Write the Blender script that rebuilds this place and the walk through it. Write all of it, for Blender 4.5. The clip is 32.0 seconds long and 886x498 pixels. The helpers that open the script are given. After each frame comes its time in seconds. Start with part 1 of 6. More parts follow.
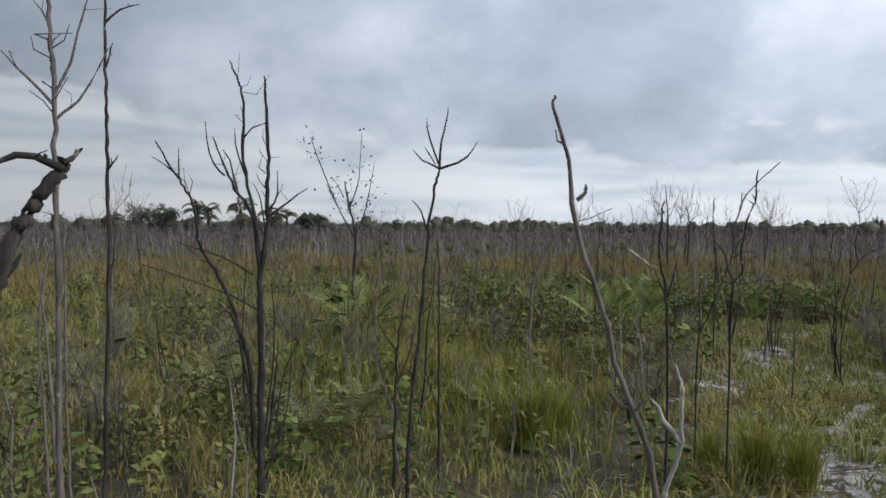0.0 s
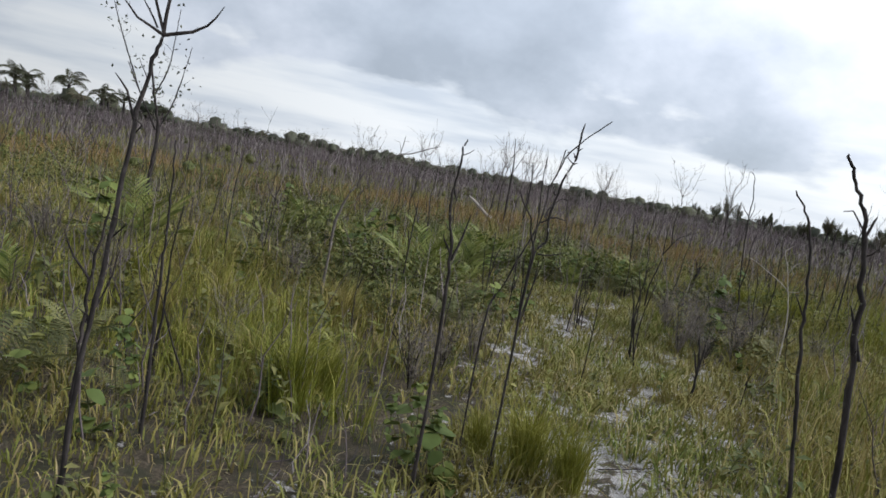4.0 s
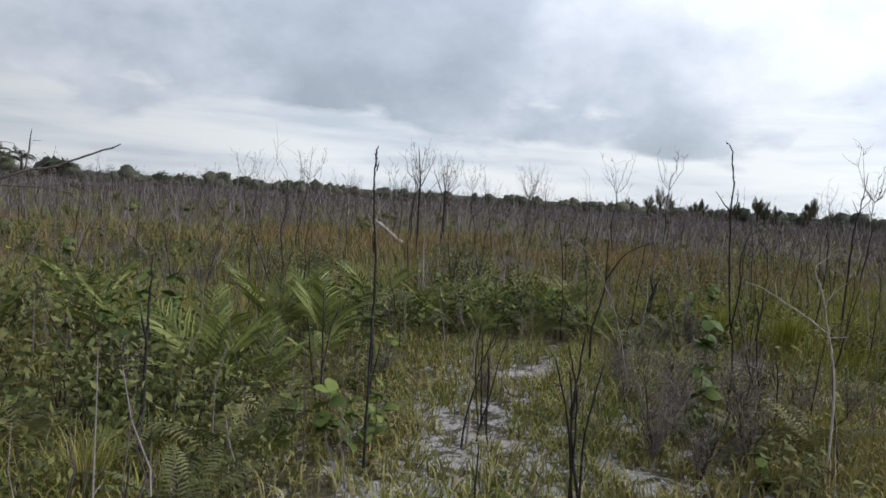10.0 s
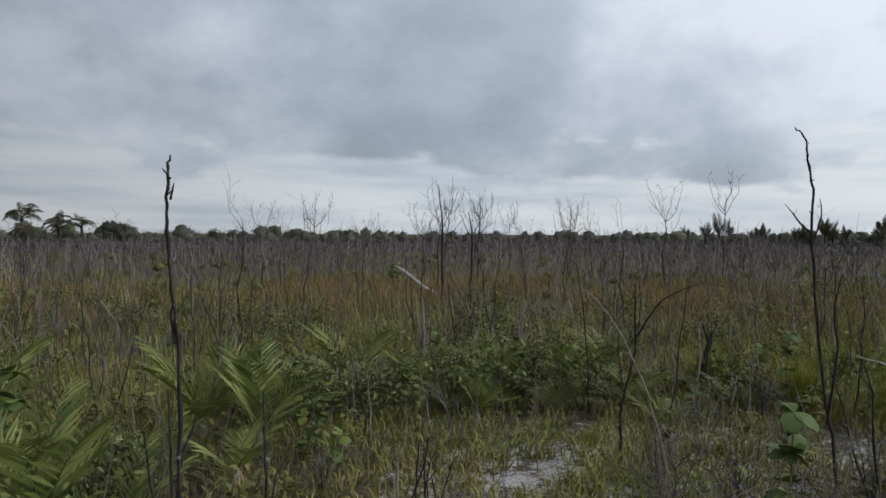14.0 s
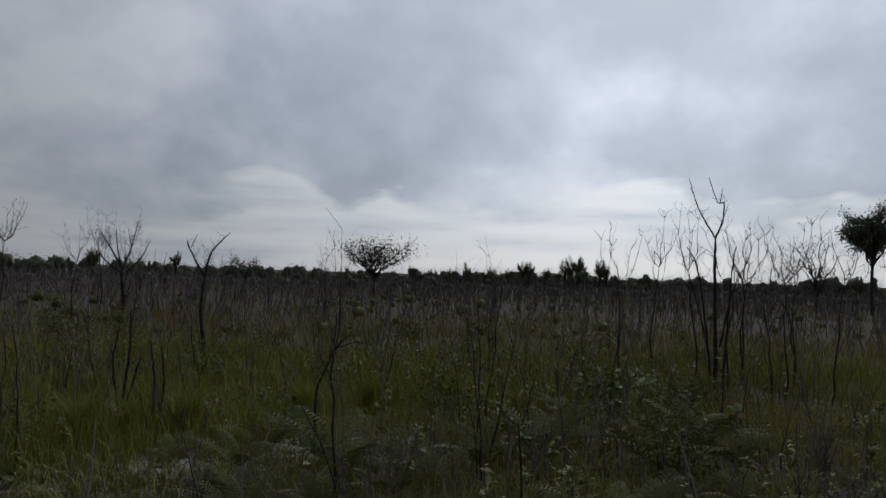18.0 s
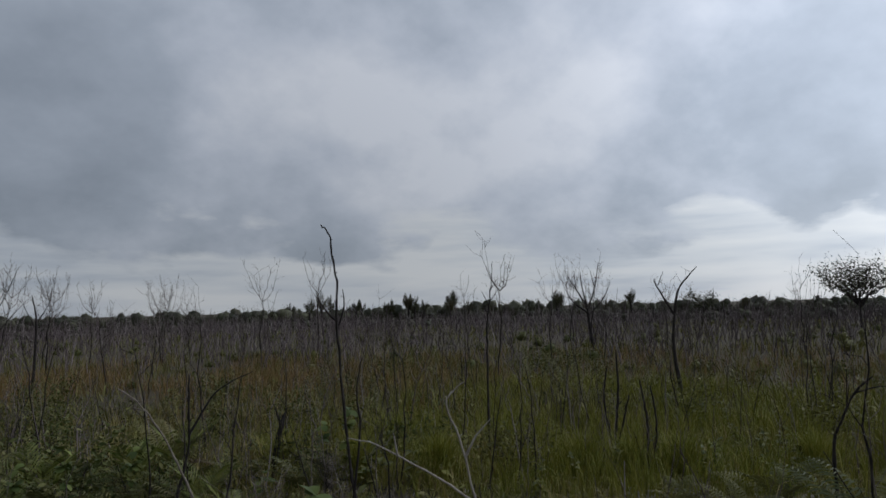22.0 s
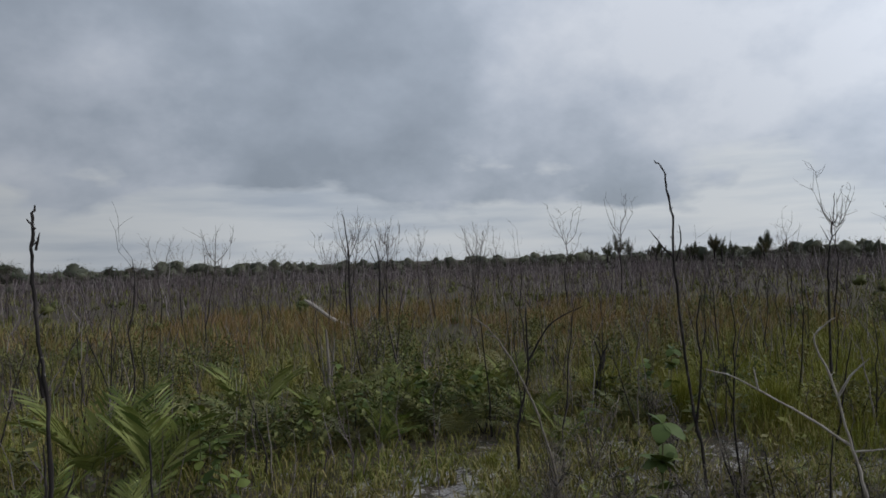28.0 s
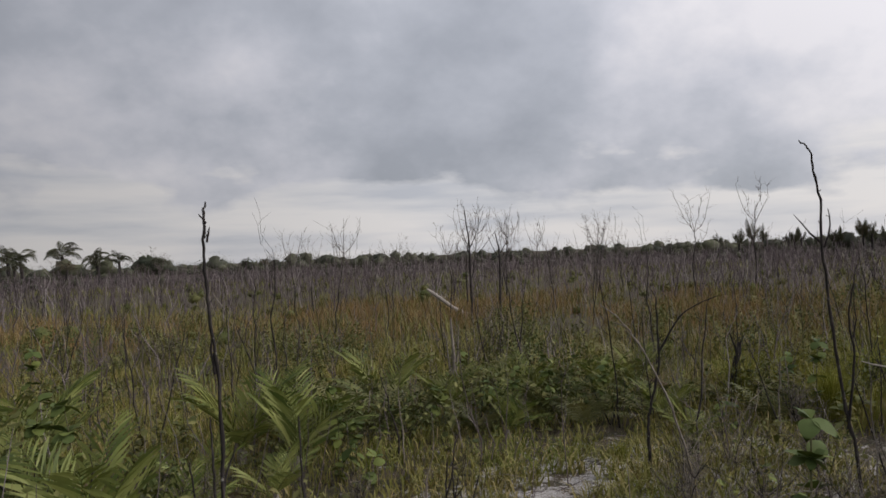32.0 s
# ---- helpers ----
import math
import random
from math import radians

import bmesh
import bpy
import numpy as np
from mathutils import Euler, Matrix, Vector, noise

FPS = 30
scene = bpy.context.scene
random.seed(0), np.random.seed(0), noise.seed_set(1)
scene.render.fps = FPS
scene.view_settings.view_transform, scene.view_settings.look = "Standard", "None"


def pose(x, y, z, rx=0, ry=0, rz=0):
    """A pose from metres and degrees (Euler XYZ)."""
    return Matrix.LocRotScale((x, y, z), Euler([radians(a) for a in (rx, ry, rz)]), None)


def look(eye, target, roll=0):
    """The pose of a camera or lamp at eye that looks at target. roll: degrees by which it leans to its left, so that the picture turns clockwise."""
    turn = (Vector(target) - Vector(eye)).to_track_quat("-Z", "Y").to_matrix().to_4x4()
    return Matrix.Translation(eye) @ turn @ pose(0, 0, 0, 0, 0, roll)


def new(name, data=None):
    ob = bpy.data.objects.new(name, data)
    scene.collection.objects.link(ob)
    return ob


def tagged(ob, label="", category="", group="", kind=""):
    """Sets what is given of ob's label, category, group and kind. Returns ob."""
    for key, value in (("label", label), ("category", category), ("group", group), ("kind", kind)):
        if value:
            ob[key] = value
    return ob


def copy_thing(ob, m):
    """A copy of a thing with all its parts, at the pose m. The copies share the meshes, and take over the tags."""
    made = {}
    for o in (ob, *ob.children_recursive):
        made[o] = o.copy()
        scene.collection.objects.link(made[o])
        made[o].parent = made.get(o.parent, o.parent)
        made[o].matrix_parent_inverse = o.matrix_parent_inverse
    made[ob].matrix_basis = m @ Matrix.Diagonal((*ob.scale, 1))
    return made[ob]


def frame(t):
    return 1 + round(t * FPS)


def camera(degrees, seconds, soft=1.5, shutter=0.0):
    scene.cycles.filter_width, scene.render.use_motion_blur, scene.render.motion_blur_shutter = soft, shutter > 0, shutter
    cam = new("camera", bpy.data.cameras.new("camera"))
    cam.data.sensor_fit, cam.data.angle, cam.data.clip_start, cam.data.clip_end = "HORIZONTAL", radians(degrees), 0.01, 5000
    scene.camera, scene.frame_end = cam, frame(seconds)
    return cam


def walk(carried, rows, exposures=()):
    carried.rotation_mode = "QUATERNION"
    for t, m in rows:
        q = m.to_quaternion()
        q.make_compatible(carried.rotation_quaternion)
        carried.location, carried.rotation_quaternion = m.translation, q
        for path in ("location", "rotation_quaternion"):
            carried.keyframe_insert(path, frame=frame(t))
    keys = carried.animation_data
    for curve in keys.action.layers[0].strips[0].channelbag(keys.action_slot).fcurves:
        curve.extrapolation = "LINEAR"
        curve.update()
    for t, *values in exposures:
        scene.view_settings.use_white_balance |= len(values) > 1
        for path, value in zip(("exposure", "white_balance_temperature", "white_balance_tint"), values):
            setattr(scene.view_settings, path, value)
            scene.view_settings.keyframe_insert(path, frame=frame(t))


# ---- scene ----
cam = camera(66.90, 32.0, soft=1.6, shutter=0.08)
# seconds, eye, heading to the left of +y, pitch up, roll
ROUTE = [
    (0, 0.000, -0.000, 1.450, -0.15, -2.18, 0.29),
    (0.5, 0.033, 0.015, 1.446, -3.35, -2.29, -1.27),
    (1, 0.046, 0.028, 1.445, -3.93, -2.31, -1.05),
    (1.5, 0.050, 0.028, 1.435, -5.15, -2.13, 0.89),
    (2, 0.054, 0.049, 1.433, -5.25, -3.11, -0.36),
    (2.5, 0.060, 0.047, 1.433, -4.74, -3.91, 0.72),
    (3, 0.140, 0.080, 1.408, -6.04, -6.55, 0.91),
    (3.5, 0.323, 0.446, 1.415, -16.06, -6.51, 1.48),
    (4, 0.474, 0.747, 1.450, -13.41, -6.96, 10.24),
    (4.5, 0.613, 1.080, 1.470, -10.09, -3.70, 6.63),
    (6.5, 1.049, 2.025, 1.454, -10.10, -5.68, 0.24),
    (7, 1.266, 2.240, 1.455, -10.44, -9.78, -0.27),
    (7.5, 1.435, 2.540, 1.436, -18.03, -7.92, 0.21),
    (8, 1.554, 2.742, 1.471, -23.24, -7.47, 1.32),
    (8.5, 1.713, 2.911, 1.451, -21.12, -8.85, -0.43),
    (9, 1.892, 3.064, 1.474, -13.85, -6.20, 1.70),
    (9.5, 1.977, 3.158, 1.482, -13.11, -6.06, 2.41),
    (10, 2.054, 3.427, 1.497, -17.97, -4.72, 3.74),
    (10.5, 2.158, 3.671, 1.541, -17.67, -2.50, 2.06),
    (11, 2.326, 3.873, 1.551, -13.68, -2.78, 1.20),
    (11.5, 2.532, 4.074, 1.546, -10.50, -7.72, 2.39),
    (12, 2.607, 4.172, 1.526, -13.81, -7.60, 3.60),
    (12.5, 2.668, 4.390, 1.557, -15.34, -4.73, 2.97),
    (13, 2.731, 4.512, 1.542, -15.27, 0.28, -1.77),
    (13.5, 2.915, 4.630, 1.554, -15.04, 0.08, -0.68),
    (14, 3.094, 4.732, 1.495, -13.24, -1.31, 0.25),
    (14.5, 3.191, 4.717, 1.530, -19.23, 0.79, 4.37),
    (16.5, 3.325, 4.612, 1.532, -37.37, 1.88, 3.39),
    (17, 3.545, 4.449, 1.539, -67.05, 1.75, 3.64),
    (17.5, 3.439, 4.324, 1.529, -82.82, 2.05, 2.89),
    (18, 3.400, 4.319, 1.528, -82.77, 2.12, 1.68),
    (18.5, 3.409, 4.327, 1.531, -81.67, 2.54, 1.61),
    (19, 3.463, 4.373, 1.527, -76.48, 1.63, 1.99),
    (19.5, 3.562, 4.509, 1.519, -64.57, 0.35, -1.02),
    (20, 3.535, 4.594, 1.517, -55.31, 0.12, -1.45),
    (20.5, 3.480, 4.595, 1.527, -51.62, 1.28, -3.32),
    (21, 3.466, 4.606, 1.535, -49.66, 1.99, -1.26),
    (21.5, 3.449, 4.605, 1.542, -48.67, 2.95, -1.80),
    (22, 3.394, 4.589, 1.556, -45.77, 5.01, -1.45),
    (22.5, 3.379, 4.587, 1.551, -44.56, 4.64, -1.52),
    (23, 3.342, 4.579, 1.549, -41.92, 4.77, -1.73),
    (23.5, 3.345, 4.598, 1.537, -40.62, 2.94, -1.69),
    (24, 3.351, 4.588, 1.546, -42.09, 4.19, -1.24),
    (24.5, 3.337, 4.598, 1.552, -39.99, 4.92, -1.68),
    (25, 3.320, 4.606, 1.544, -37.75, 3.95, -0.66),
    (25.5, 3.306, 4.612, 1.535, -36.03, 2.68, -0.41),
    (26, 3.239, 4.615, 1.528, -28.10, 1.74, 1.38),
    (26.5, 3.218, 4.599, 1.524, -26.38, 1.32, -0.15),
    (28.5, 3.170, 4.615, 1.526, -20.05, 0.88, -1.97),
    (29.5, 3.174, 4.575, 1.524, -21.93, 0.97, -2.25),
    (30, 3.146, 4.588, 1.522, -17.20, 0.57, -1.73),
    (30.5, 3.123, 4.563, 1.525, -14.40, 1.11, -2.64),
    (31, 3.106, 4.551, 1.523, -10.97, 0.49, -3.76),
    (31.5, 3.104, 4.565, 1.522, -9.80, 0.39, -3.40),
    (32, 3.109, 4.576, 1.522, -10.74, 0.43, -2.37),
]
rows = []
for t, x, y, z, yaw, pitch, roll in ROUTE:
    a, b = radians(yaw), radians(pitch)
    way = Vector((-math.sin(a) * math.cos(b), math.cos(a) * math.cos(b), math.sin(b)))
    rows.append((t, look((x, y, z), Vector((x, y, z)) + way, roll)))
walk(cam, rows, exposures=[
    (0, 0.22, 6300, 10), (3, 0.24, 6350, 10), (4, 0.42, 6350, 10), (7, 0.5, 6400, 10), (8, 0.52, 6400, 10), (9, 0.38, 6400, 10), (10.5, 0.22, 6350, 10), (11.2, 0.16, 6350, 10), (12, 0.36, 6350, 10), (13, 0.05, 6300, 9), (14.5, -0.15, 6300, 9),
    (16.5, -0.7, 6300, 10), (17.2, -0.95, 6300, 10), (18, -1.28, 6300, 10), (19.2, -1.25, 6300, 10), (20.5, -0.86, 6250, 10), (22, -0.82, 6250, 10), (25, -0.78, 6250, 10), (26.5, -0.56, 6250, 9), (28.5, -0.4, 6350, 10), (30, -0.22, 6550, 11.5), (31.1, -0.2, 6450, 10.5), (32, -0.12, 6900, 15)])

# ---- sky and light ----
world = bpy.data.worlds.new("overcast_sky")
scene.world = world
world.use_nodes = True
wn, wl = world.node_tree.nodes, world.node_tree.links
wn.clear()


def wnode(kind, **given):
    n = wn.new(kind)
    for k, v in given.items():
        n.inputs[k].default_value = v
    return n


def wmath(op, a, b=None):
    n = wn.new("ShaderNodeMath")
    n.operation = op
    for i, v in enumerate((a, b)):
        if v is None:
            continue
        if isinstance(v, (int, float)):
            n.inputs[i].default_value = v
        else:
            wl.new(v, n.inputs[i])
    return n.outputs[0]


def wramp(fac, stops):
    n = wn.new("ShaderNodeValToRGB")
    e = n.color_ramp.elements
    while len(e) < len(stops):
        e.new(0.5)
    for s, (p, c) in zip(e, stops):
        s.position, s.color = p, (*c, 1)
    wl.new(fac, n.inputs[0])
    return n.outputs[0]


def wmix(fac, a, b, blend="MIX"):
    n = wn.new("ShaderNodeMix")
    n.data_type, n.blend_type = "RGBA", blend
    for sock, v in ((n.inputs[0], fac), (n.inputs[6], a), (n.inputs[7], b)):
        if isinstance(v, (int, float, tuple)):
            sock.default_value = v
        else:
            wl.new(v, sock)
    return n.outputs[2]


coord = wn.new("ShaderNodeTexCoord")
sep = wn.new("ShaderNodeSeparateXYZ")
wl.new(coord.outputs["Generated"], sep.inputs[0])
up = wmath("MAXIMUM", sep.outputs[2], 0.0)
# the cloud deck lies on a plane overhead, so that it closes up towards the horizon
span = wmath("ADD", up, 0.6)
deck = wn.new("ShaderNodeCombineXYZ")
wl.new(wmath("DIVIDE", sep.outputs[0], span), deck.inputs[0])
wl.new(wmath("DIVIDE", sep.outputs[1], span), deck.inputs[1])
deck.inputs[2].default_value = 4.3
big = wnode("ShaderNodeTexNoise", Scale=1.7, Detail=4.0, Roughness=0.48, Distortion=0.0)
fine = wnode("ShaderNodeTexNoise", Scale=5.2, Detail=6.0, Roughness=0.55, Distortion=0.0)
for n in (big, fine):
    wl.new(deck.outputs[0], n.inputs["Vector"])
shelf = wn.new("ShaderNodeMapping")
shelf.inputs["Scale"].default_value = (4.2, 4.2, 10.5)
wl.new(coord.outputs["Generated"], shelf.inputs[0])
banks = wnode("ShaderNodeTexNoise", Scale=1.0, Detail=6.0, Roughness=0.5, Distortion=0.0)
wl.new(shelf.outputs[0], banks.inputs["Vector"])
over = wmath("ADD", wmath("MULTIPLY", big.outputs[0], 0.62), wmath("MULTIPLY", fine.outputs[0], 0.38))
strip = wn.new("ShaderNodeMapping")
strip.inputs["Scale"].default_value = (3.0, 3.0, 26.0)
wl.new(coord.outputs["Generated"], strip.inputs[0])
bars = wnode("ShaderNodeTexNoise", Scale=1.0, Detail=5.0, Roughness=0.5, Distortion=0.0)
wl.new(strip.outputs[0], bars.inputs["Vector"])
# a heavier bank stands in the north
north = wn.new("ShaderNodeVectorMath")
north.operation = "DOT_PRODUCT"
wl.new(coord.outputs["Generated"], north.inputs[0])
north.inputs[1].default_value = (0.22, 0.87, 0.44)
over = wmath("SUBTRACT", over, wmath("MULTIPLY", wmath("POWER", wmath("MAXIMUM", north.outputs["Value"], 0.0), 9.0), 0.045))
cloud = wramp(over, [(0.36, (0.36, 0.405, 0.47)), (0.45, (0.45, 0.50, 0.575)), (0.53, (0.59, 0.635, 0.715)), (0.62, (0.76, 0.79, 0.85))])
# under the scalloped edge of the deck lies a pale band with thin grey bars
edge = wmath("DIVIDE", wmath("SUBTRACT", wmath("ADD", up, wmath("MULTIPLY", wmath("SUBTRACT", banks.outputs[0], 0.5), 0.40)), 0.09), 0.032)
under = wmath("MINIMUM", wmath("MAXIMUM", edge, 0.0), 1.0)
pale = wramp(bars.outputs[0], [(0.34, (0.53, 0.585, 0.665)), (0.46, (0.68, 0.72, 0.77)), (0.58, (0.78, 0.805, 0.83))])
bright = wmix(under, pale, cloud)
nishita = wn.new("ShaderNodeTexSky")
nishita.sky_type, nishita.sun_disc = "NISHITA", False
nishita.sun_elevation, nishita.sun_rotation = radians(34), radians(100)
toward = wmath("ADD", wmath("MULTIPLY", sep.outputs[0], 0.985), wmath("MULTIPLY", sep.outputs[1], -0.17))
glow = wmath("ADD", 0.95, wmath("MULTIPLY", wmath("POWER", wmath("MAXIMUM", toward, 0.0), 5.2), wmath("ADD", 1.1, wmath("MULTIPLY", up, 2.6))))
glow = wmath("SUBTRACT", glow, wmath("MULTIPLY", wmath("MAXIMUM", wmath("MULTIPLY", toward, -1.0), 0.0), 0.55))
lifted = wmath("MINIMUM", wmath("MAXIMUM", wmath("MULTIPLY", wmath("SUBTRACT", up, 0.10), 2.6), 0.0), 1.0)
glow = wmath("MULTIPLY", glow, wmath("ADD", 0.98, wmath("MULTIPLY", lifted, 0.38)))
clear_sky = wmix(1.0, nishita.outputs[0], (0.1, 0.1, 0.1, 1), "MULTIPLY")
sky_colour = wmix(0.93, clear_sky, bright)
back = wn.new("ShaderNodeBackground")
wl.new(sky_colour, back.inputs[0])
wl.new(glow, back.inputs[1])
wout = wn.new("ShaderNodeOutputWorld")
wl.new(back.outputs[0], wout.inputs[0])

sun = new("sun", bpy.data.lights.new("sun", "SUN"))
sun.data.energy, sun.data.angle, sun.data.color = 2.0, radians(25), (1.0, 0.97, 0.92)
sun.matrix_world = look((60, -10, 42), (0, 0, 0))


# ---- materials ----
class Mat:
    """A small builder for node materials."""

    def __init__(self, name, rough=0.7, spec=0.3):
        self.m = bpy.data.materials.new(name)
        self.m.use_nodes = True
        self.t = self.m.node_tree
        self.t.nodes.clear()
        self.out = self.t.nodes.new("ShaderNodeOutputMaterial")
        self.b = self.t.nodes.new("ShaderNodeBsdfPrincipled")
        self.b.inputs["Roughness"].default_value = rough
        self.b.inputs["Specular IOR Level"].default_value = spec
        self.t.links.new(self.b.outputs[0], self.out.inputs[0])
        self.co = self.t.nodes.new("ShaderNodeTexCoord").outputs["Object"]
        self.geo = self.t.nodes.new("ShaderNodeNewGeometry")
        self.place = self.geo.outputs["Position"]
        self.info = self.t.nodes.new("ShaderNodeObjectInfo")

    def link(self, a, b):
        self.t.links.new(a, b)

    def noise(self, scale, detail=4.0, rough=0.55, vec=None, stretch=None):
        n = self.t.nodes.new("ShaderNodeTexNoise")
        n.inputs["Scale"].default_value, n.inputs["Detail"].default_value, n.inputs["Roughness"].default_value = scale, detail, rough
        v = vec or self.place
        if stretch:
            k = self.t.nodes.new("ShaderNodeMapping")
            k.inputs["Scale"].default_value = stretch
            self.link(v, k.inputs[0])
            v = k.outputs[0]
        self.link(v, n.inputs["Vector"])
        return n.outputs[0]

    def ramp(self, fac, stops):
        n = self.t.nodes.new("ShaderNodeValToRGB")
        e = n.color_ramp.elements
        while len(e) < len(stops):
            e.new(0.5)
        for s, (p, c) in zip(e, stops):
            s.position, s.color = p, (*c, 1)
        self.link(fac, n.inputs[0])
        return n.outputs[0]

    def mix(self, fac, a, b, blend="MIX"):
        n = self.t.nodes.new("ShaderNodeMix")
        n.data_type, n.blend_type = "RGBA", blend
        for sock, v in ((n.inputs[0], fac), (n.inputs[6], a), (n.inputs[7], b)):
            if isinstance(v, (int, float)):
                sock.default_value = v
            elif isinstance(v, tuple):
                sock.default_value = (*v, 1)
            else:
                self.link(v, sock)
        return n.outputs[2]

    def bump(self, height, strength=0.4, dist=0.01):
        n = self.t.nodes.new("ShaderNodeBump")
        n.inputs["Strength"].default_value, n.inputs["Distance"].default_value = strength, dist
        self.link(height, n.inputs["Height"])
        self.link(n.outputs[0], self.b.inputs["Normal"])

    def done(self, colour, through_leaf=0.0):
        self.link(colour, self.b.inputs["Base Color"])
        if through_leaf:
            tr = self.t.nodes.new("ShaderNodeBsdfTranslucent")
            self.link(self.mix(1.0, colour, (1.15, 1.1, 0.6), "MULTIPLY"), tr.inputs[0])
            mx = self.t.nodes.new("ShaderNodeMixShader")
            mx.inputs[0].default_value = through_leaf
            self.link(self.b.outputs[0], mx.inputs[1])
            self.link(tr.outputs[0], mx.inputs[2])
            self.link(mx.outputs[0], self.out.inputs[0])
        return self.m


def leaf_material(name, stops, patch, rough=0.6, through_leaf=0.07, island=True, scale=0.9):
    """Leaves and blades: each piece has its own tone, drifting over the ground in patches."""
    m = Mat(name, rough, 0.14)
    own = m.geo.outputs["Random Per Island"] if island else m.info.outputs["Random"]
    c = m.ramp(own, stops)
    c = m.mix(m.ramp(m.noise(scale, 3), [(0.35, (0, 0, 0)), (0.68, (1, 1, 1))]), c, m.mix(0.55, c, patch))
    c = m.mix(m.ramp(m.noise(22, 3), [(0.3, (0, 0, 0)), (0.8, (0.5, 0.5, 0.5))]), c, m.mix(1.0, c, (0.55, 0.5, 0.42), "MULTIPLY"))
    return m.done(c, through_leaf)


GRASS = leaf_material("tall_grass", [(0.0, (0.065, 0.085, 0.02)), (0.12, (0.15, 0.19, 0.035)), (0.35, (0.22, 0.245, 0.05)), (0.65, (0.30, 0.28, 0.075)), (0.88, (0.38, 0.30, 0.13)), (1.0, (0.48, 0.40, 0.22))], (0.29, 0.21, 0.085))
SHORT = leaf_material("short_grass", [(0.0, (0.12, 0.16, 0.035)), (0.45, (0.19, 0.215, 0.05)), (0.75, (0.28, 0.265, 0.085)), (1.0, (0.42, 0.34, 0.18))], (0.28, 0.21, 0.08))
LIME = leaf_material("green_tuft", [(0.0, (0.11, 0.14, 0.022)), (0.6, (0.24, 0.26, 0.042)), (1.0, (0.38, 0.345, 0.095))], (0.23, 0.215, 0.045))
RUST = leaf_material("rusty_grass", [(0.0, (0.16, 0.13, 0.05)), (0.3, (0.25, 0.155, 0.065)), (0.75, (0.34, 0.195, 0.09)), (1.0, (0.40, 0.29, 0.16))], (0.19, 0.17, 0.06), scale=0.45)
FARGRASS = leaf_material("far_grass", [(0.0, (0.06, 0.075, 0.02)), (0.5, (0.17, 0.185, 0.045)), (1.0, (0.30, 0.275, 0.10))], (0.20, 0.165, 0.08), scale=0.16)
STRAW = leaf_material("dry_litter", [(0.0, (0.12, 0.085, 0.05)), (0.5, (0.27, 0.21, 0.13)), (1.0, (0.42, 0.36, 0.26))], (0.16, 0.12, 0.075), through_leaf=0.05)
FERN = leaf_material("fern_leaf", [(0.0, (0.075, 0.095, 0.04)), (0.6, (0.14, 0.155, 0.068)), (1.0, (0.23, 0.225, 0.10))], (0.19, 0.165, 0.08), island=False)
BROAD = leaf_material("broad_leaf", [(0.0, (0.05, 0.08, 0.025)), (0.55, (0.105, 0.145, 0.042)), (1.0, (0.19, 0.225, 0.06))], (0.11, 0.135, 0.035), rough=0.65, island=False)
PALM = leaf_material("palm_leaf", [(0.0, (0.07, 0.105, 0.028)), (0.5, (0.16, 0.205, 0.052)), (1.0, (0.32, 0.345, 0.13))], (0.19, 0.195, 0.062), rough=0.45, through_leaf=0.15)
DRYPALM = leaf_material("dry_palm_leaf", [(0.0, (0.10, 0.07, 0.045)), (1.0, (0.25, 0.19, 0.125))], (0.18, 0.14, 0.10), through_leaf=0.1)
SHRUBLEAF = leaf_material("shrub_leaf", [(0.0, (0.052, 0.075, 0.025)), (0.55, (0.10, 0.125, 0.04)), (1.0, (0.20, 0.195, 0.07))], (0.165, 0.14, 0.055))
WOODS = leaf_material("far_foliage", [(0.0, (0.04, 0.05, 0.034)), (0.6, (0.08, 0.092, 0.058)), (1.0, (0.14, 0.145, 0.09))], (0.09, 0.085, 0.07), scale=0.04, through_leaf=0.1)
PALMFAR = leaf_material("burnt_palm_leaf", [(0.0, (0.045, 0.055, 0.03)), (0.7, (0.075, 0.08, 0.045)), (1.0, (0.13, 0.11, 0.07))], (0.06, 0.05, 0.035), through_leaf=0.1, island=False)


def bark_material(name, stops, lichen, amount, grain=60):
    m = Mat(name, 0.85, 0.15)
    g = m.noise(grain, 5, 0.65, vec=m.co, stretch=(1, 1, 0.18))
    c = m.ramp(g, stops)
    c = m.mix(m.ramp(m.info.outputs["Random"], [(0.0, (0, 0, 0)), (1.0, (0.5, 0.5, 0.5))]), c, m.mix(1.0, c, (1.35, 1.24, 1.2), "MULTIPLY"))
    c = m.mix(m.ramp(m.noise(34, 5, 0.65), [(amount - 0.02, (0, 0, 0)), (amount + 0.05, (1, 1, 1))]), c, lichen)
    m.bump(g, 0.6, 0.004)
    return m.done(c)


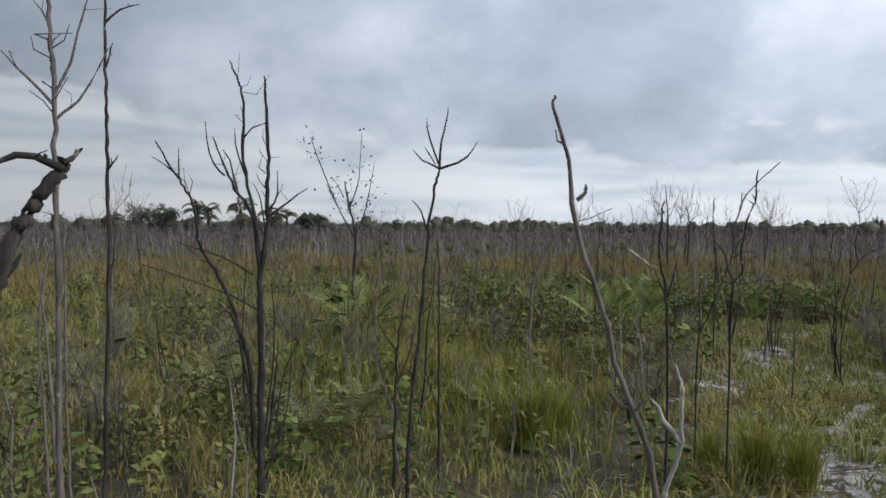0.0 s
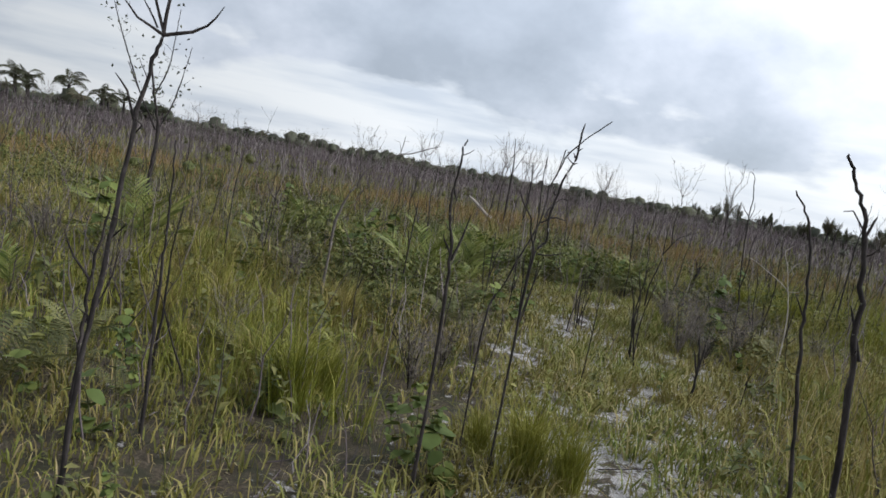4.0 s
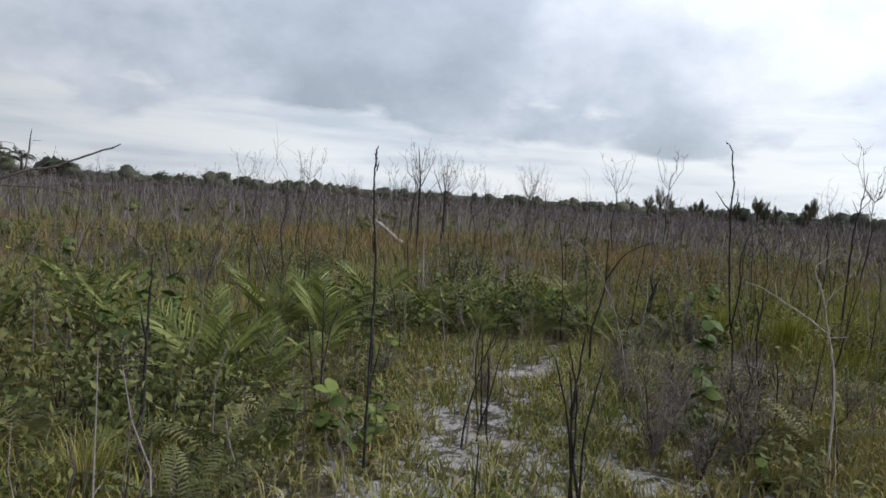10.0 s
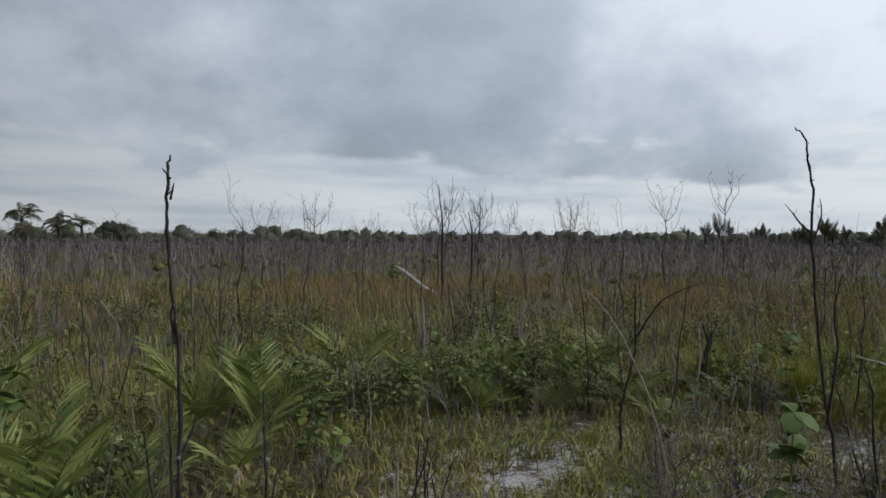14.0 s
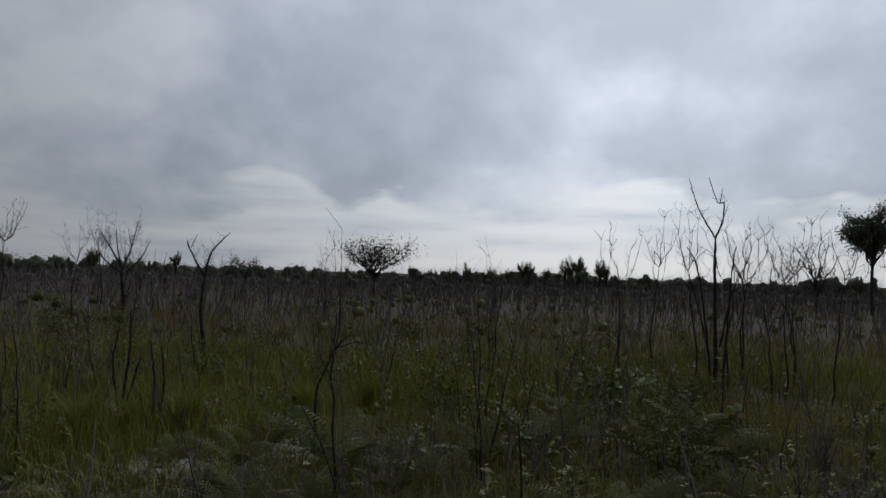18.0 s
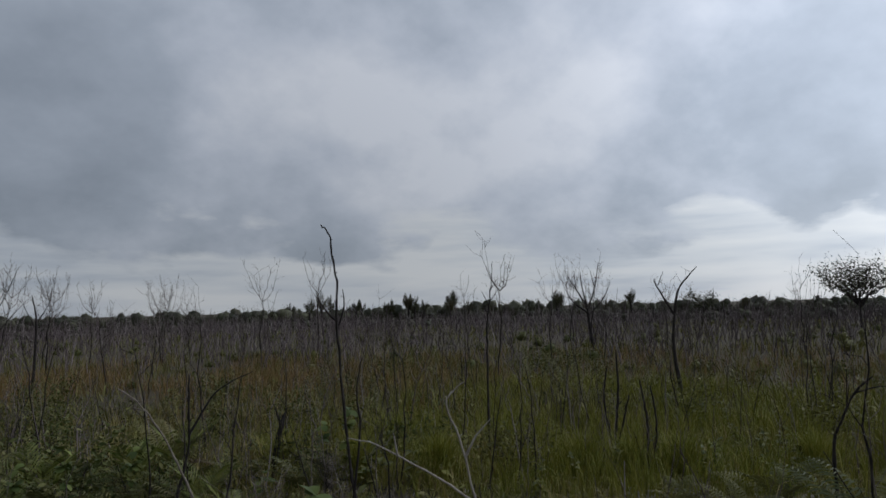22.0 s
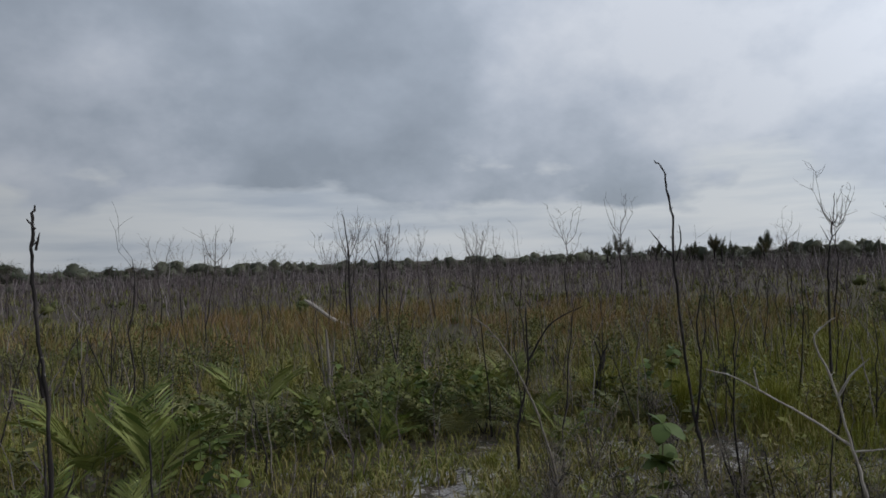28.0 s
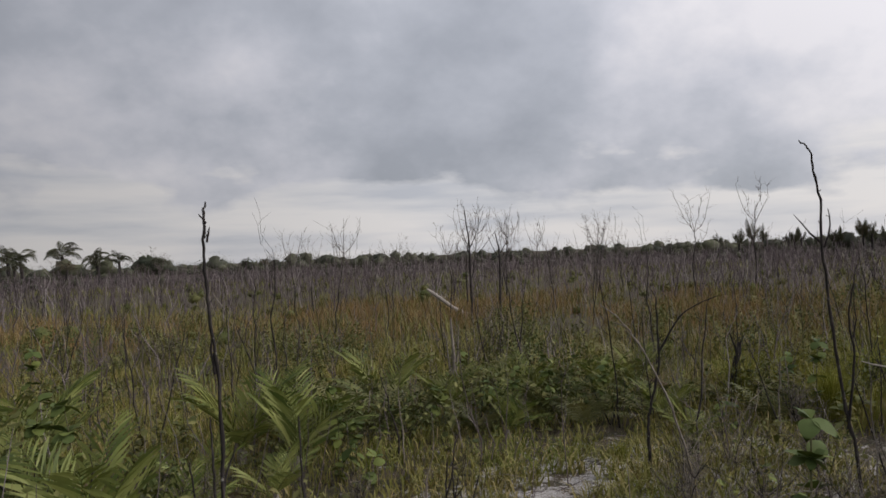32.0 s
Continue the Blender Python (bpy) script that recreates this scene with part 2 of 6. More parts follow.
CHARBARK = bark_material("charred_bark", [(0.25, (0.012, 0.011, 0.011)), (0.5, (0.030, 0.026, 0.025)), (0.8, (0.095, 0.083, 0.078))], (0.26, 0.245, 0.225), 0.665)
PALEBARK = bark_material("weathered_wood", [(0.25, (0.09, 0.078, 0.066)), (0.5, (0.20, 0.175, 0.15)), (0.8, (0.36, 0.33, 0.29))], (0.46, 0.44, 0.40), 0.63)
THICKET = Mat("thicket_stems", 0.9, 0.1)
THICKET = THICKET.done(THICKET.mix(THICKET.ramp(THICKET.noise(0.13, 3), [(0.35, (0, 0, 0)), (0.7, (0.6, 0.6, 0.6))]), THICKET.ramp(THICKET.geo.outputs["Random Per Island"], [(0.0, (0.026, 0.022, 0.023)), (0.35, (0.075, 0.062, 0.064)), (0.75, (0.165, 0.138, 0.14)), (1.0, (0.34, 0.305, 0.295))]), (0.17, 0.132, 0.135)))
GREYBARK = bark_material("grey_bark", [(0.25, (0.045, 0.040, 0.036)), (0.5, (0.105, 0.092, 0.082)), (0.8, (0.21, 0.19, 0.17))], (0.32, 0.30, 0.27), 0.65)
BLEACHED = bark_material("bleached_wood", [(0.25, (0.18, 0.165, 0.145)), (0.5, (0.34, 0.315, 0.28)), (0.8, (0.52, 0.49, 0.44))], (0.55, 0.53, 0.49), 0.6)
STEM = Mat("green_stem", 0.6)
STEM = STEM.done(STEM.ramp(STEM.noise(30, 3), [(0.3, (0.07, 0.08, 0.03)), (0.7, (0.14, 0.12, 0.06))]))

g = Mat("sandy_ground", 0.95, 0.1)
sand = g.ramp(g.noise(45, 5, 0.7), [(0.3, (0.38, 0.365, 0.36)), (0.5, (0.58, 0.565, 0.56)), (0.8, (0.72, 0.705, 0.70))])
litter = g.ramp(g.noise(70, 5, 0.75), [(0.3, (0.030, 0.025, 0.020)), (0.55, (0.095, 0.077, 0.054)), (0.8, (0.24, 0.195, 0.145))])
soil = g.mix(g.ramp(g.noise(7, 4), [(0.45, (0, 0, 0)), (0.6, (1, 1, 1))]), litter, (0.055, 0.052, 0.034))
worn = g.t.nodes.new("ShaderNodeAttribute")
worn.attribute_name = "worn"
lift = g.t.nodes.new("ShaderNodeMath")
lift.operation = "MULTIPLY_ADD"
g.link(worn.outputs["Fac"], lift.inputs[0])
lift.inputs[1].default_value = 0.185
g.link(g.noise(4.2, 9, 0.76), lift.inputs[2])
speck = g.t.nodes.new("ShaderNodeMath")
speck.operation = "MULTIPLY_ADD"
g.link(g.noise(16, 6, 0.7), speck.inputs[0])
speck.inputs[1].default_value = 0.62
g.link(lift.outputs[0], speck.inputs[2])
mask = g.ramp(speck.outputs[0], [(0.95, (0, 0, 0)), (1.03, (1, 1, 1))])
sand = g.mix(g.ramp(g.noise(110, 4, 0.7), [(0.42, (0.85, 0.85, 0.85)), (0.56, (0, 0, 0))]), g.mix(1.0, sand, (0.86, 0.85, 0.84), "MULTIPLY"), (0.13, 0.11, 0.085))
gcol = g.mix(mask, soil, sand)
g.bump(g.noise(28, 6, 0.7), 0.7, 0.03)
GROUND = g.done(gcol)


# ---- geometry helpers ----
rng = np.random.default_rng(7)


def relief(x, y):
    """Height of the ground: low hummocks near, sinking gently into the distance."""
    x, y = np.asarray(x, float), np.asarray(y, float)
    d = np.hypot(x - 3, y - 5)
    h = 0.020 * np.sin(1.9 * x + 0.7 * y) + 0.018 * np.sin(2.3 * y - 1.1 * x + 1) + 0.012 * np.sin(4.7 * x + 2) * np.sin(5.1 * y)
    return h - 0.006 * np.clip(d - 25, 0, 500)


def field(x, y, k=1.0, seed=0.0):
    """A smooth value from 0 to 1 that wanders over the ground."""
    v = np.sin(0.83 * k * x + 1.3 * seed) * np.cos(0.71 * k * y + seed) + 0.6 * np.sin(1.57 * k * x - 1.19 * k * y + 2.1 * seed) + 0.4 * np.sin(3.1 * k * x + 2.7 * k * y + seed)
    return 0.5 + v / 4.0


TRACK = [(-0.3, 2.4, 0.95), (0.9, 3.0, 1.15), (2.6, 4.0, 1.5), (3.2, 5.4, 2.0), (3.7, 6.8, 2.05), (4.3, 8.4, 1.7), (5.6, 8.9, 1.5), (7.0, 8.0, 1.5), (8.3, 7.0, 1.5), (9.6, 6.0, 1.5)]


def clearing(x, y):
    """1 on the sandy track with its short grass, 0 away from it."""
    best = np.full(np.shape(x), -9.0)
    for (ax, ay, aw), (bx, by, bw) in zip(TRACK, TRACK[1:]):
        k = np.clip(((x - ax) * (bx - ax) + (y - ay) * (by - ay)) / ((bx - ax) ** 2 + (by - ay) ** 2), 0, 1)
        best = np.maximum(best, aw + k * (bw - aw) - np.hypot(x - ax - k * (bx - ax), y - ay - k * (by - ay)))
    return np.clip(best - 0.6 * field(x, y, 2.2, 3), 0, 1)


def fast_mesh(name, verts, tris):
    me = bpy.data.meshes.new(name)
    verts, tris = np.ascontiguousarray(verts, np.float32).reshape(-1, 3), np.ascontiguousarray(tris, np.int32).reshape(-1, 3)
    me.vertices.add(len(verts))
    me.vertices.foreach_set("co", verts.ravel())
    me.loops.add(tris.size)
    me.loops.foreach_set("vertex_index", tris.ravel())
    me.polygons.add(len(tris))
    me.polygons.foreach_set("loop_start", np.arange(0, tris.size, 3, dtype=np.int32))
    me.update(calc_edges=True)
    me.validate()
    return me


def ob_from(name, verts, tris, mat, parent=None, label="", smooth=False):
    me = fast_mesh(name, verts, tris)
    me.materials.append(mat)
    if smooth:
        me.polygons.foreach_set("use_smooth", np.ones(len(me.polygons), bool))
    o = new(name, me)
    if parent:
        o.parent = parent
    if label:
        o["label"] = label
    return o


def join(parts):
    vs, ts, n = [], [], 0
    for v, t in parts:
        v = np.asarray(v).reshape(-1, 3)
        vs.append(v)
        ts.append(np.asarray(t).reshape(-1, 3) + n)
        n += len(v)
    return np.concatenate(vs), np.concatenate(ts)


def tubes(paths, radii, sides=4):
    """Round stems along paths (N, K, 3) with radii (N, K)."""
    paths, radii = np.asarray(paths, float), np.asarray(radii, float)
    n, k, _ = paths.shape
    way = np.gradient(paths, axis=1)
    way /= np.linalg.norm(way, axis=2, keepdims=True) + 1e-9
    ref = np.where(np.abs(way[..., 2:3]) > 0.9, np.array([1.0, 0.2, 0]), np.array([0, 0, 1.0]))
    a = np.cross(way, ref)
    a /= np.linalg.norm(a, axis=2, keepdims=True) + 1e-9
    b = np.cross(way, a)
    ang = np.linspace(0, 2 * np.pi, sides, endpoint=False)
    ring = paths[:, :, None] + radii[:, :, None, None] * (np.cos(ang)[:, None] * a[:, :, None] + np.sin(ang)[:, None] * b[:, :, None])
    idx = np.arange(k * sides).reshape(k, sides)
    q0, q1 = idx[:-1], idx[1:]
    r0, r1 = np.roll(q0, -1, 1), np.roll(q1, -1, 1)
    t = np.concatenate([np.stack([q0, r0, r1], -1).reshape(-1, 3), np.stack([q0, r1, q1], -1).reshape(-1, 3)])
    t = (t[None] + (np.arange(n) * k * sides)[:, None, None]).reshape(-1, 3)
    return ring.reshape(-1, 3), t


def blades(x, y, h, w, bend, base_z=None):
    """Grass blades: a bent strip of three triangles each."""
    n = len(x)
    az, turn = rng.uniform(0, 2 * np.pi, n), rng.uniform(0, 2 * np.pi, n)
    z0 = relief(x, y) - 0.01 if base_z is None else base_z
    root = np.stack([x, y, z0], -1)
    side = np.stack([np.cos(turn), np.sin(turn), 0 * turn], -1) * w[:, None]
    lean = np.stack([np.cos(az), np.sin(az), 0 * az], -1) * (bend * h)[:, None]
    rise = np.array([0, 0, 1.0])
    mid = root + 0.36 * lean + rise * (0.60 * h)[:, None]
    tip = root + lean + rise * (h * (1.0 - 0.35 * bend))[:, None]
    v = np.stack([root - side * 0.5, root + side * 0.5, mid - side * 0.4, mid + side * 0.4, tip], 1)
    t = np.array([[0, 1, 3], [0, 3, 2], [2, 3, 4]])[None] + (5 * np.arange(n))[:, None, None]
    return v.reshape(-1, 3), t.reshape(-1, 3)


def leaf_cards(c, size, ratio=0.5):
    """Small pointed leaves at the given centres, turned at random: two triangles folded along the midrib."""
    n = len(c)
    d = rng.normal(size=(n, 3))
    d /= np.linalg.norm(d, axis=1, keepdims=True)
    s = np.cross(d, rng.normal(size=(n, 3)))
    s /= np.linalg.norm(s, axis=1, keepdims=True) + 1e-9
    up_ = np.cross(d, s)
    L, Wd = size[:, None], (size * ratio)[:, None]
    v = np.stack([c - d * L / 2, c + s * Wd / 2 + up_ * Wd * 0.15, c + d * L / 2, c - s * Wd / 2 + up_ * Wd * 0.15], 1)
    t = np.array([[0, 1, 2], [0, 2, 3]])[None] + (4 * np.arange(n))[:, None, None]
    return v.reshape(-1, 3), t.reshape(-1, 3)


def smooth_path(pts, n):
    """A Catmull-Rom line of n points through pts."""
    p = np.asarray(pts, float)
    if len(p) == 2:
        return p[0] + np.linspace(0, 1, n)[:, None] * (p[1] - p[0])
    q = np.concatenate([[2 * p[0] - p[1]], p, [2 * p[-1] - p[-2]]])
    out = []
    for u in np.linspace(0, len(p) - 1 - 1e-6, n):
        i, f = int(u), u - int(u)
        a, b, c, d = q[i : i + 4]
        out.append(0.5 * (2 * b + (c - a) * f + (2 * a - 5 * b + 4 * c - d) * f**2 + (3 * b - a - 3 * c + d) * f**3))
    return np.array(out)


def ground_of(x, y):
    return float(relief(x, y))


# ---- ground ----
def spread_axis(lo, hi, step, far):
    core = np.arange(lo, hi, step)
    tail = np.cumsum(step * 1.32 ** np.arange(1, 40))
    tail = tail[tail < far]
    return np.concatenate([lo - tail[::-1], core, hi + tail])


gx, gy = spread_axis(-7, 15, 0.16, 4000), spread_axis(-3, 16, 0.16, 4000)
X, Y = np.meshgrid(gx, gy, indexing="ij")
near = np.exp(-((X - 4) ** 2 + (Y - 6) ** 2) / 90)
Z = relief(X, Y) + near * rng.normal(0, 0.010, X.shape)
idx = np.arange(X.size).reshape(X.shape)
q = [idx[:-1, :-1], idx[1:, :-1], idx[1:, 1:], idx[:-1, 1:]]
gt = np.concatenate([np.stack([q[0], q[1], q[2]], -1).reshape(-1, 3), np.stack([q[0], q[2], q[3]], -1).reshape(-1, 3)])
ground = ob_from("ground", np.stack([X, Y, Z], -1), gt, GROUND, smooth=True)
worn_at = ground.data.attributes.new("worn", "FLOAT", "POINT")
worn_at.data.foreach_set("value", clearing(X.ravel(), Y.ravel()).astype(np.float32))
tagged(ground, "pale grey sand with dark litter and burnt soil", "ground", kind="structure")


# ---- grass and thicket ----
def stuff(name, parts, mat, label, category):
    return tagged(ob_from(name, *join(parts), mat), label, category, kind="stuff")


def scatter(n, x0, x1, y0, y1, chance):
    x, y = rng.uniform(x0, x1, n), rng.uniform(y0, y1, n)
    keep = rng.uniform(0, 1, n) < chance(x, y)
    return x[keep], y[keep]


def tufts(x, y, per, reach):
    n = len(x)
    k = rng.poisson(per, n) + 1
    xx, yy = np.repeat(x, k), np.repeat(y, k)
    return xx + rng.normal(0, reach, len(xx)), yy + rng.normal(0, reach, len(yy)), np.repeat(np.arange(n), k)


def wide_view(x, y):
    a = np.degrees(np.arctan2(x - 3, y - 4))
    return (a > -58) & (a < 135)


def from_eye(x, y):
    return np.hypot(x - 3.2, y - 4.6)


def walked(x, y):
    """Distance to the line that is walked."""
    best = np.full(np.shape(x), 99.0)
    line = [(0.0, -1.0), (0.05, 0.1), (0.6, 1.1), (1.3, 2.3), (2.0, 3.3), (2.6, 4.3), (3.4, 4.6)]
    for (ax, ay), (bx, by) in zip(line, line[1:]):
        k = np.clip(((x - ax) * (bx - ax) + (y - ay) * (by - ay)) / ((bx - ax) ** 2 + (by - ay) ** 2), 0, 1)
        best = np.minimum(best, np.hypot(x - ax - k * (bx - ax), y - ay - k * (by - ay)))
    return best


x, y = scatter(100000, -9, 14, -7, 14, lambda x, y: np.clip(clearing(x, y) * 0.8 + 0.16, 0, 1) * (field(x, y, 3.4, 1) > 0.3))
xx, yy, own = tufts(x, y, 6, 0.04)
h = rng.uniform(0.05, 0.20, len(xx)) * (0.7 + 0.6 * field(xx, yy, 1.4, 5))
stuff("short_grass", [blades(xx, yy, h, rng.uniform(0.005, 0.014, len(xx)), rng.uniform(0.3, 1.2, len(xx)))], SHORT, "short yellow-green grass tufts on pale sand", "grass")

x, y = scatter(68000, -10, 15, -8, 16, lambda x, y: (1 - clearing(x, y)) ** 2 * np.clip(3.6 * field(x, y, 1.7, 2) - 1.1, 0.05, 1) * (walked(x, y) > 0.22) * np.clip(1.6 - from_eye(x, y) / 12, 0.3, 1))
xx, yy, own = tufts(x, y, 7, 0.08)
size = (0.10 + 0.42 * field(x, y, 0.8, 4) ** 1.3 * rng.uniform(0.5, 1.3, len(x)) * np.clip(1.25 - from_eye(x, y) / 16, 0.6, 1))[own]
h = size * rng.uniform(0.35, 1.3, len(xx))
stuff("tall_grass", [blades(xx, yy, h, rng.uniform(0.003, 0.010, len(xx)), rng.uniform(0.15, 0.9, len(xx)))], GRASS, "tall green and straw-coloured wild grass", "grass")

x, y = scatter(52000, -24, 36, -12, 36, lambda x, y: np.clip(1.3 - np.abs(from_eye(x, y) - 16.5 + 5 * (field(x, y, 0.35, 6) - 0.5)) / 5.0, 0, 1) * (field(x, y, 0.7, 8) > 0.36) * np.where(x - 3 > 1.2 * (y - 4), 0.35, 1.0))
xx, yy, own = tufts(x, y, 6, 0.09)
h = rng.uniform(0.2, 0.55, len(xx)) * (0.6 + 0.6 * field(xx, yy, 0.9, 9))
stuff("rusty_grass", [blades(xx, yy, h, rng.uniform(0.006, 0.012, len(xx)), rng.uniform(0.1, 0.6, len(xx)))], RUST, "rusty orange dry grass in a wide belt", "grass")

x, y = scatter(120000, -52, 62, -52, 66, lambda x, y: (from_eye(x, y) > 8.5) * (from_eye(x, y) < 60) * np.clip(1.4 - from_eye(x, y) / 22, 0.10, 1) * (field(x, y, 0.9, 11) > 0.27) * np.where(wide_view(x, y), 1.0, 0.45))
xx, yy, own = tufts(x, y, 4, 0.16)
d = from_eye(xx, yy)
h = rng.uniform(0.2, 0.6, len(xx)) * (0.6 + 0.6 * field(xx, yy, 0.5, 3))
stuff("far_grass", [blades(xx, yy, h, rng.uniform(0.010, 0.022, len(xx)) * (0.7 + d / 40), rng.uniform(0.2, 0.9, len(xx)))], FARGRASS, "dark olive undergrowth spreading into the distance", "grass")

x, y = scatter(42000, -6, 13, 0.5, 14, lambda x, y: 0.45 + 0.4 * clearing(x, y))
n = len(x)
stuff("dry_litter", [blades(x, y, rng.uniform(0.012, 0.05, n), rng.uniform(0.004, 0.011, n), rng.uniform(1.5, 5.0, n))], STRAW, "fallen dry leaves and straw on the sand", "litter")


def thicket(x, y, tall, r, twigs, lean=0.12, wig=0.04):
    """Bare stems with forked side twigs, as one mesh."""
    n = len(x)
    az = rng.uniform(0, 2 * np.pi, n)
    top = np.stack([np.cos(az), np.sin(az)], -1) * (tall * rng.uniform(0, lean, n))[:, None]
    k = np.linspace(0, 1, 5)
    p = np.zeros((n, 5, 3))
    p[:, :, :2] = np.stack([x, y], -1)[:, None] + top[:, None] * (k**1.5)[None, :, None] + rng.normal(0, wig, (n, 5, 2)) * (tall * 0.35)[:, None, None] * (k > 0)[None, :, None]
    p[:, :, 2] = (relief(x, y) - 0.03)[:, None] + tall[:, None] * k
    rad = r[:, None] * (1 - 0.72 * k)[None]
    out = [tubes(p, rad, 3)]
    for _ in range(twigs):
        pick = rng.uniform(0, 1, n) < 0.8
        m = int(pick.sum())
        s = rng.uniform(0.3, 0.92, m)
        i = np.minimum((s * 4).astype(int), 3)
        f = (s * 4 - i)[:, None]
        rows_ = np.arange(m)
        pp = p[pick]
        a = pp[rows_, i] * (1 - f) + pp[rows_, i + 1] * f
        L = tall[pick] * rng.uniform(0.12, 0.36, m) * (1.15 - s * 0.6)
        b = rng.uniform(0, 2 * np.pi, m)
        o = np.stack([np.cos(b), np.sin(b), 0 * b], -1) * (L * 0.5)[:, None]
        rise = np.array([0, 0, 1.0]) * (L * 0.8)[:, None]
        path = np.stack([a, a + o * 0.7 + rise * 0.4, a + o + rise], 1)
        rr = (r[pick] * (1 - 0.7 * s) * 0.6)[:, None] * np.array([1, 0.75, 0.4])[None]
        out.append(tubes(path, rr, 3))
    return out


x, y = scatter(4000, -16, 26, -14, 30, lambda x, y: (from_eye(x, y) > 7.5) * (from_eye(x, y) < 18) * np.where(wide_view(x, y), 1.0, 0.5) * np.clip(3.0 * field(x, y, 0.9, 7) - 0.95, 0.04, 1))
n = len(x)
stuff("thicket", thicket(x, y, rng.uniform(0.35, 1.15, n) * (1 + 0.5 * (rng.uniform(0, 1, n) > 0.93)), rng.uniform(0.004, 0.012, n), 6, 0.5, 0.09), THICKET, "dense bare grey burnt stems in middle distance", "dead shrubs")
x, y = scatter(36000, -50, 80, -45, 90, lambda x, y: (from_eye(x, y) > 17) * (from_eye(x, y) < 86) * wide_view(x, y) * np.clip(2.8 * field(x, y, 0.45, 9) - 0.6, 0.12, 1) * np.clip(1.5 - from_eye(x, y) / 72, 0, 1))
n = len(x)
d = from_eye(x, y)
stuff("thicket_far", thicket(x, y, rng.uniform(0.5, 1.45, n) * (1 + 0.45 * (rng.uniform(0, 1, n) > 0.93)), rng.uniform(0.009, 0.019, n) * (0.8 + d / 50), 5, 0.45, 0.11), THICKET, "grey-brown burnt thicket reaching to the skyline", "dead shrubs")

# taller burnt stems along the skyline
x, y = scatter(9000, -70, 120, -70, 120, lambda x, y: (from_eye(x, y) > 45) * (from_eye(x, y) < 112) * wide_view(x, y) * np.clip(2.6 * field(x, y, 0.16, 19) - 0.8, 0.05, 1))
n = len(x)
stuff("skyline_stems", thicket(x, y, rng.uniform(1.1, 2.3, n), rng.uniform(0.02, 0.04, n), 5, 0.25, 0.05), THICKET, "tall bare burnt stems along the skyline", "dead shrubs")

# bare burnt stems near the track
x, y = scatter(7600, -9, 14, 0.8, 14.5, lambda x, y: (walked(x, y) > 1.0) * (from_eye(x, y) < 10) * (1 - 0.85 * clearing(x, y)) * np.clip(2.6 * field(x, y, 1.9, 17) - 0.85, 0.02, 1) * 0.62)
n = len(x)
stuff("burnt_stems", thicket(x, y, rng.uniform(0.25, 0.95, n), rng.uniform(0.003, 0.008, n), 4, 0.3, 0.08), THICKET, "thin burnt upright stems standing in the grass", "dead stems")


# low far woods on the skyline
def woods(name, n, near_, far_, low_, high_, rep, leaf, label, mat=WOODS):
    """Bushy crowns standing shoulder to shoulder, each a lumpy core under a coat of small leaves; here and there a taller one."""
    a = radians(1) * rng.uniform(-62, 138, n)
    a[: n // 8] = radians(1) * rng.uniform(136, 300, n // 8)
    dist = near_ + (far_ - near_) * rng.uniform(0, 1, n) ** 1.2
    cx, cy = 3 + np.sin(a) * dist, 4 + np.cos(a) * dist
    tall = (low_ + (high_ - low_) * rng.uniform(0, 1, n) ** 3.5) * (0.7 + 0.6 * field(cx, cy, 0.05, 2)) * (0.75 + 0.25 * dist / 150)
    wide = tall * rng.uniform(0.35, 0.8, n)
    mid = np.stack([cx, cy, relief(cx, cy) + tall * 0.45], -1)
    half = np.stack([wide, wide, tall * 0.5], -1)
    lat, lon = np.linspace(-1.3, 1.45, 6), np.arange(8) * np.pi / 4
    unit = np.stack([np.outer(np.cos(lat), np.cos(lon)), np.outer(np.cos(lat), np.sin(lon)), np.outer(np.sin(lat), np.ones(8))], -1).reshape(-1, 3)
    core = mid[:, None] + unit[None] * half[:, None] * rng.uniform(0.25, 0.72, (n, len(unit), 1))
    g_ = np.arange(48).reshape(6, 8)
    q0, q1 = g_[:-1], g_[1:]
    r0, r1 = np.roll(q0, -1, 1), np.roll(q1, -1, 1)
    face = np.concatenate([np.stack([q0, r0, r1], -1).reshape(-1, 3), np.stack([q0, r1, q1], -1).reshape(-1, 3), [[40, 42, 44], [40, 44, 46], [40, 41, 42], [42, 43, 44], [44, 45, 46], [46, 47, 40]]])
    cores = (core.reshape(-1, 3), (face[None] + (48 * np.arange(n))[:, None, None]).reshape(-1, 3))
    d = rng.normal(size=(n * rep, 3))
    d[:, 2] = np.abs(d[:, 2]) - 0.6
    d *= (rng.uniform(0.35, 1.0, n * rep) ** 0.8 / np.linalg.norm(d, axis=1))[:, None]
    c = np.repeat(mid, rep, 0) + d * np.repeat(half, rep, 0)
    stuff(name, [cores, leaf_cards(c, rng.uniform(0.6, 1.4, len(c)) * leaf, 0.6)], mat, label, "woods")


woods("middle_scrub", 650, 13, 56, 0.3, 0.85, 130, 0.055, "low green bushes scattered through the burnt thicket", SHRUBLEAF)
woods("far_scrub", 1500, 60, 108, 0.4, 1.4, 90, 0.10, "dark green scrub behind the burnt thicket")
woods("far_woods", 3000, 108, 230, 1.5, 4.4, 170, 0.19, "dark green low woods along the skyline")

# leafy undergrowth in loose clumps
LIGHTLEAF = leaf_material("young_leaf", [(0.0, (0.12, 0.145, 0.03)), (0.55, (0.19, 0.205, 0.05)), (1.0, (0.28, 0.27, 0.09))], (0.18, 0.16, 0.05))


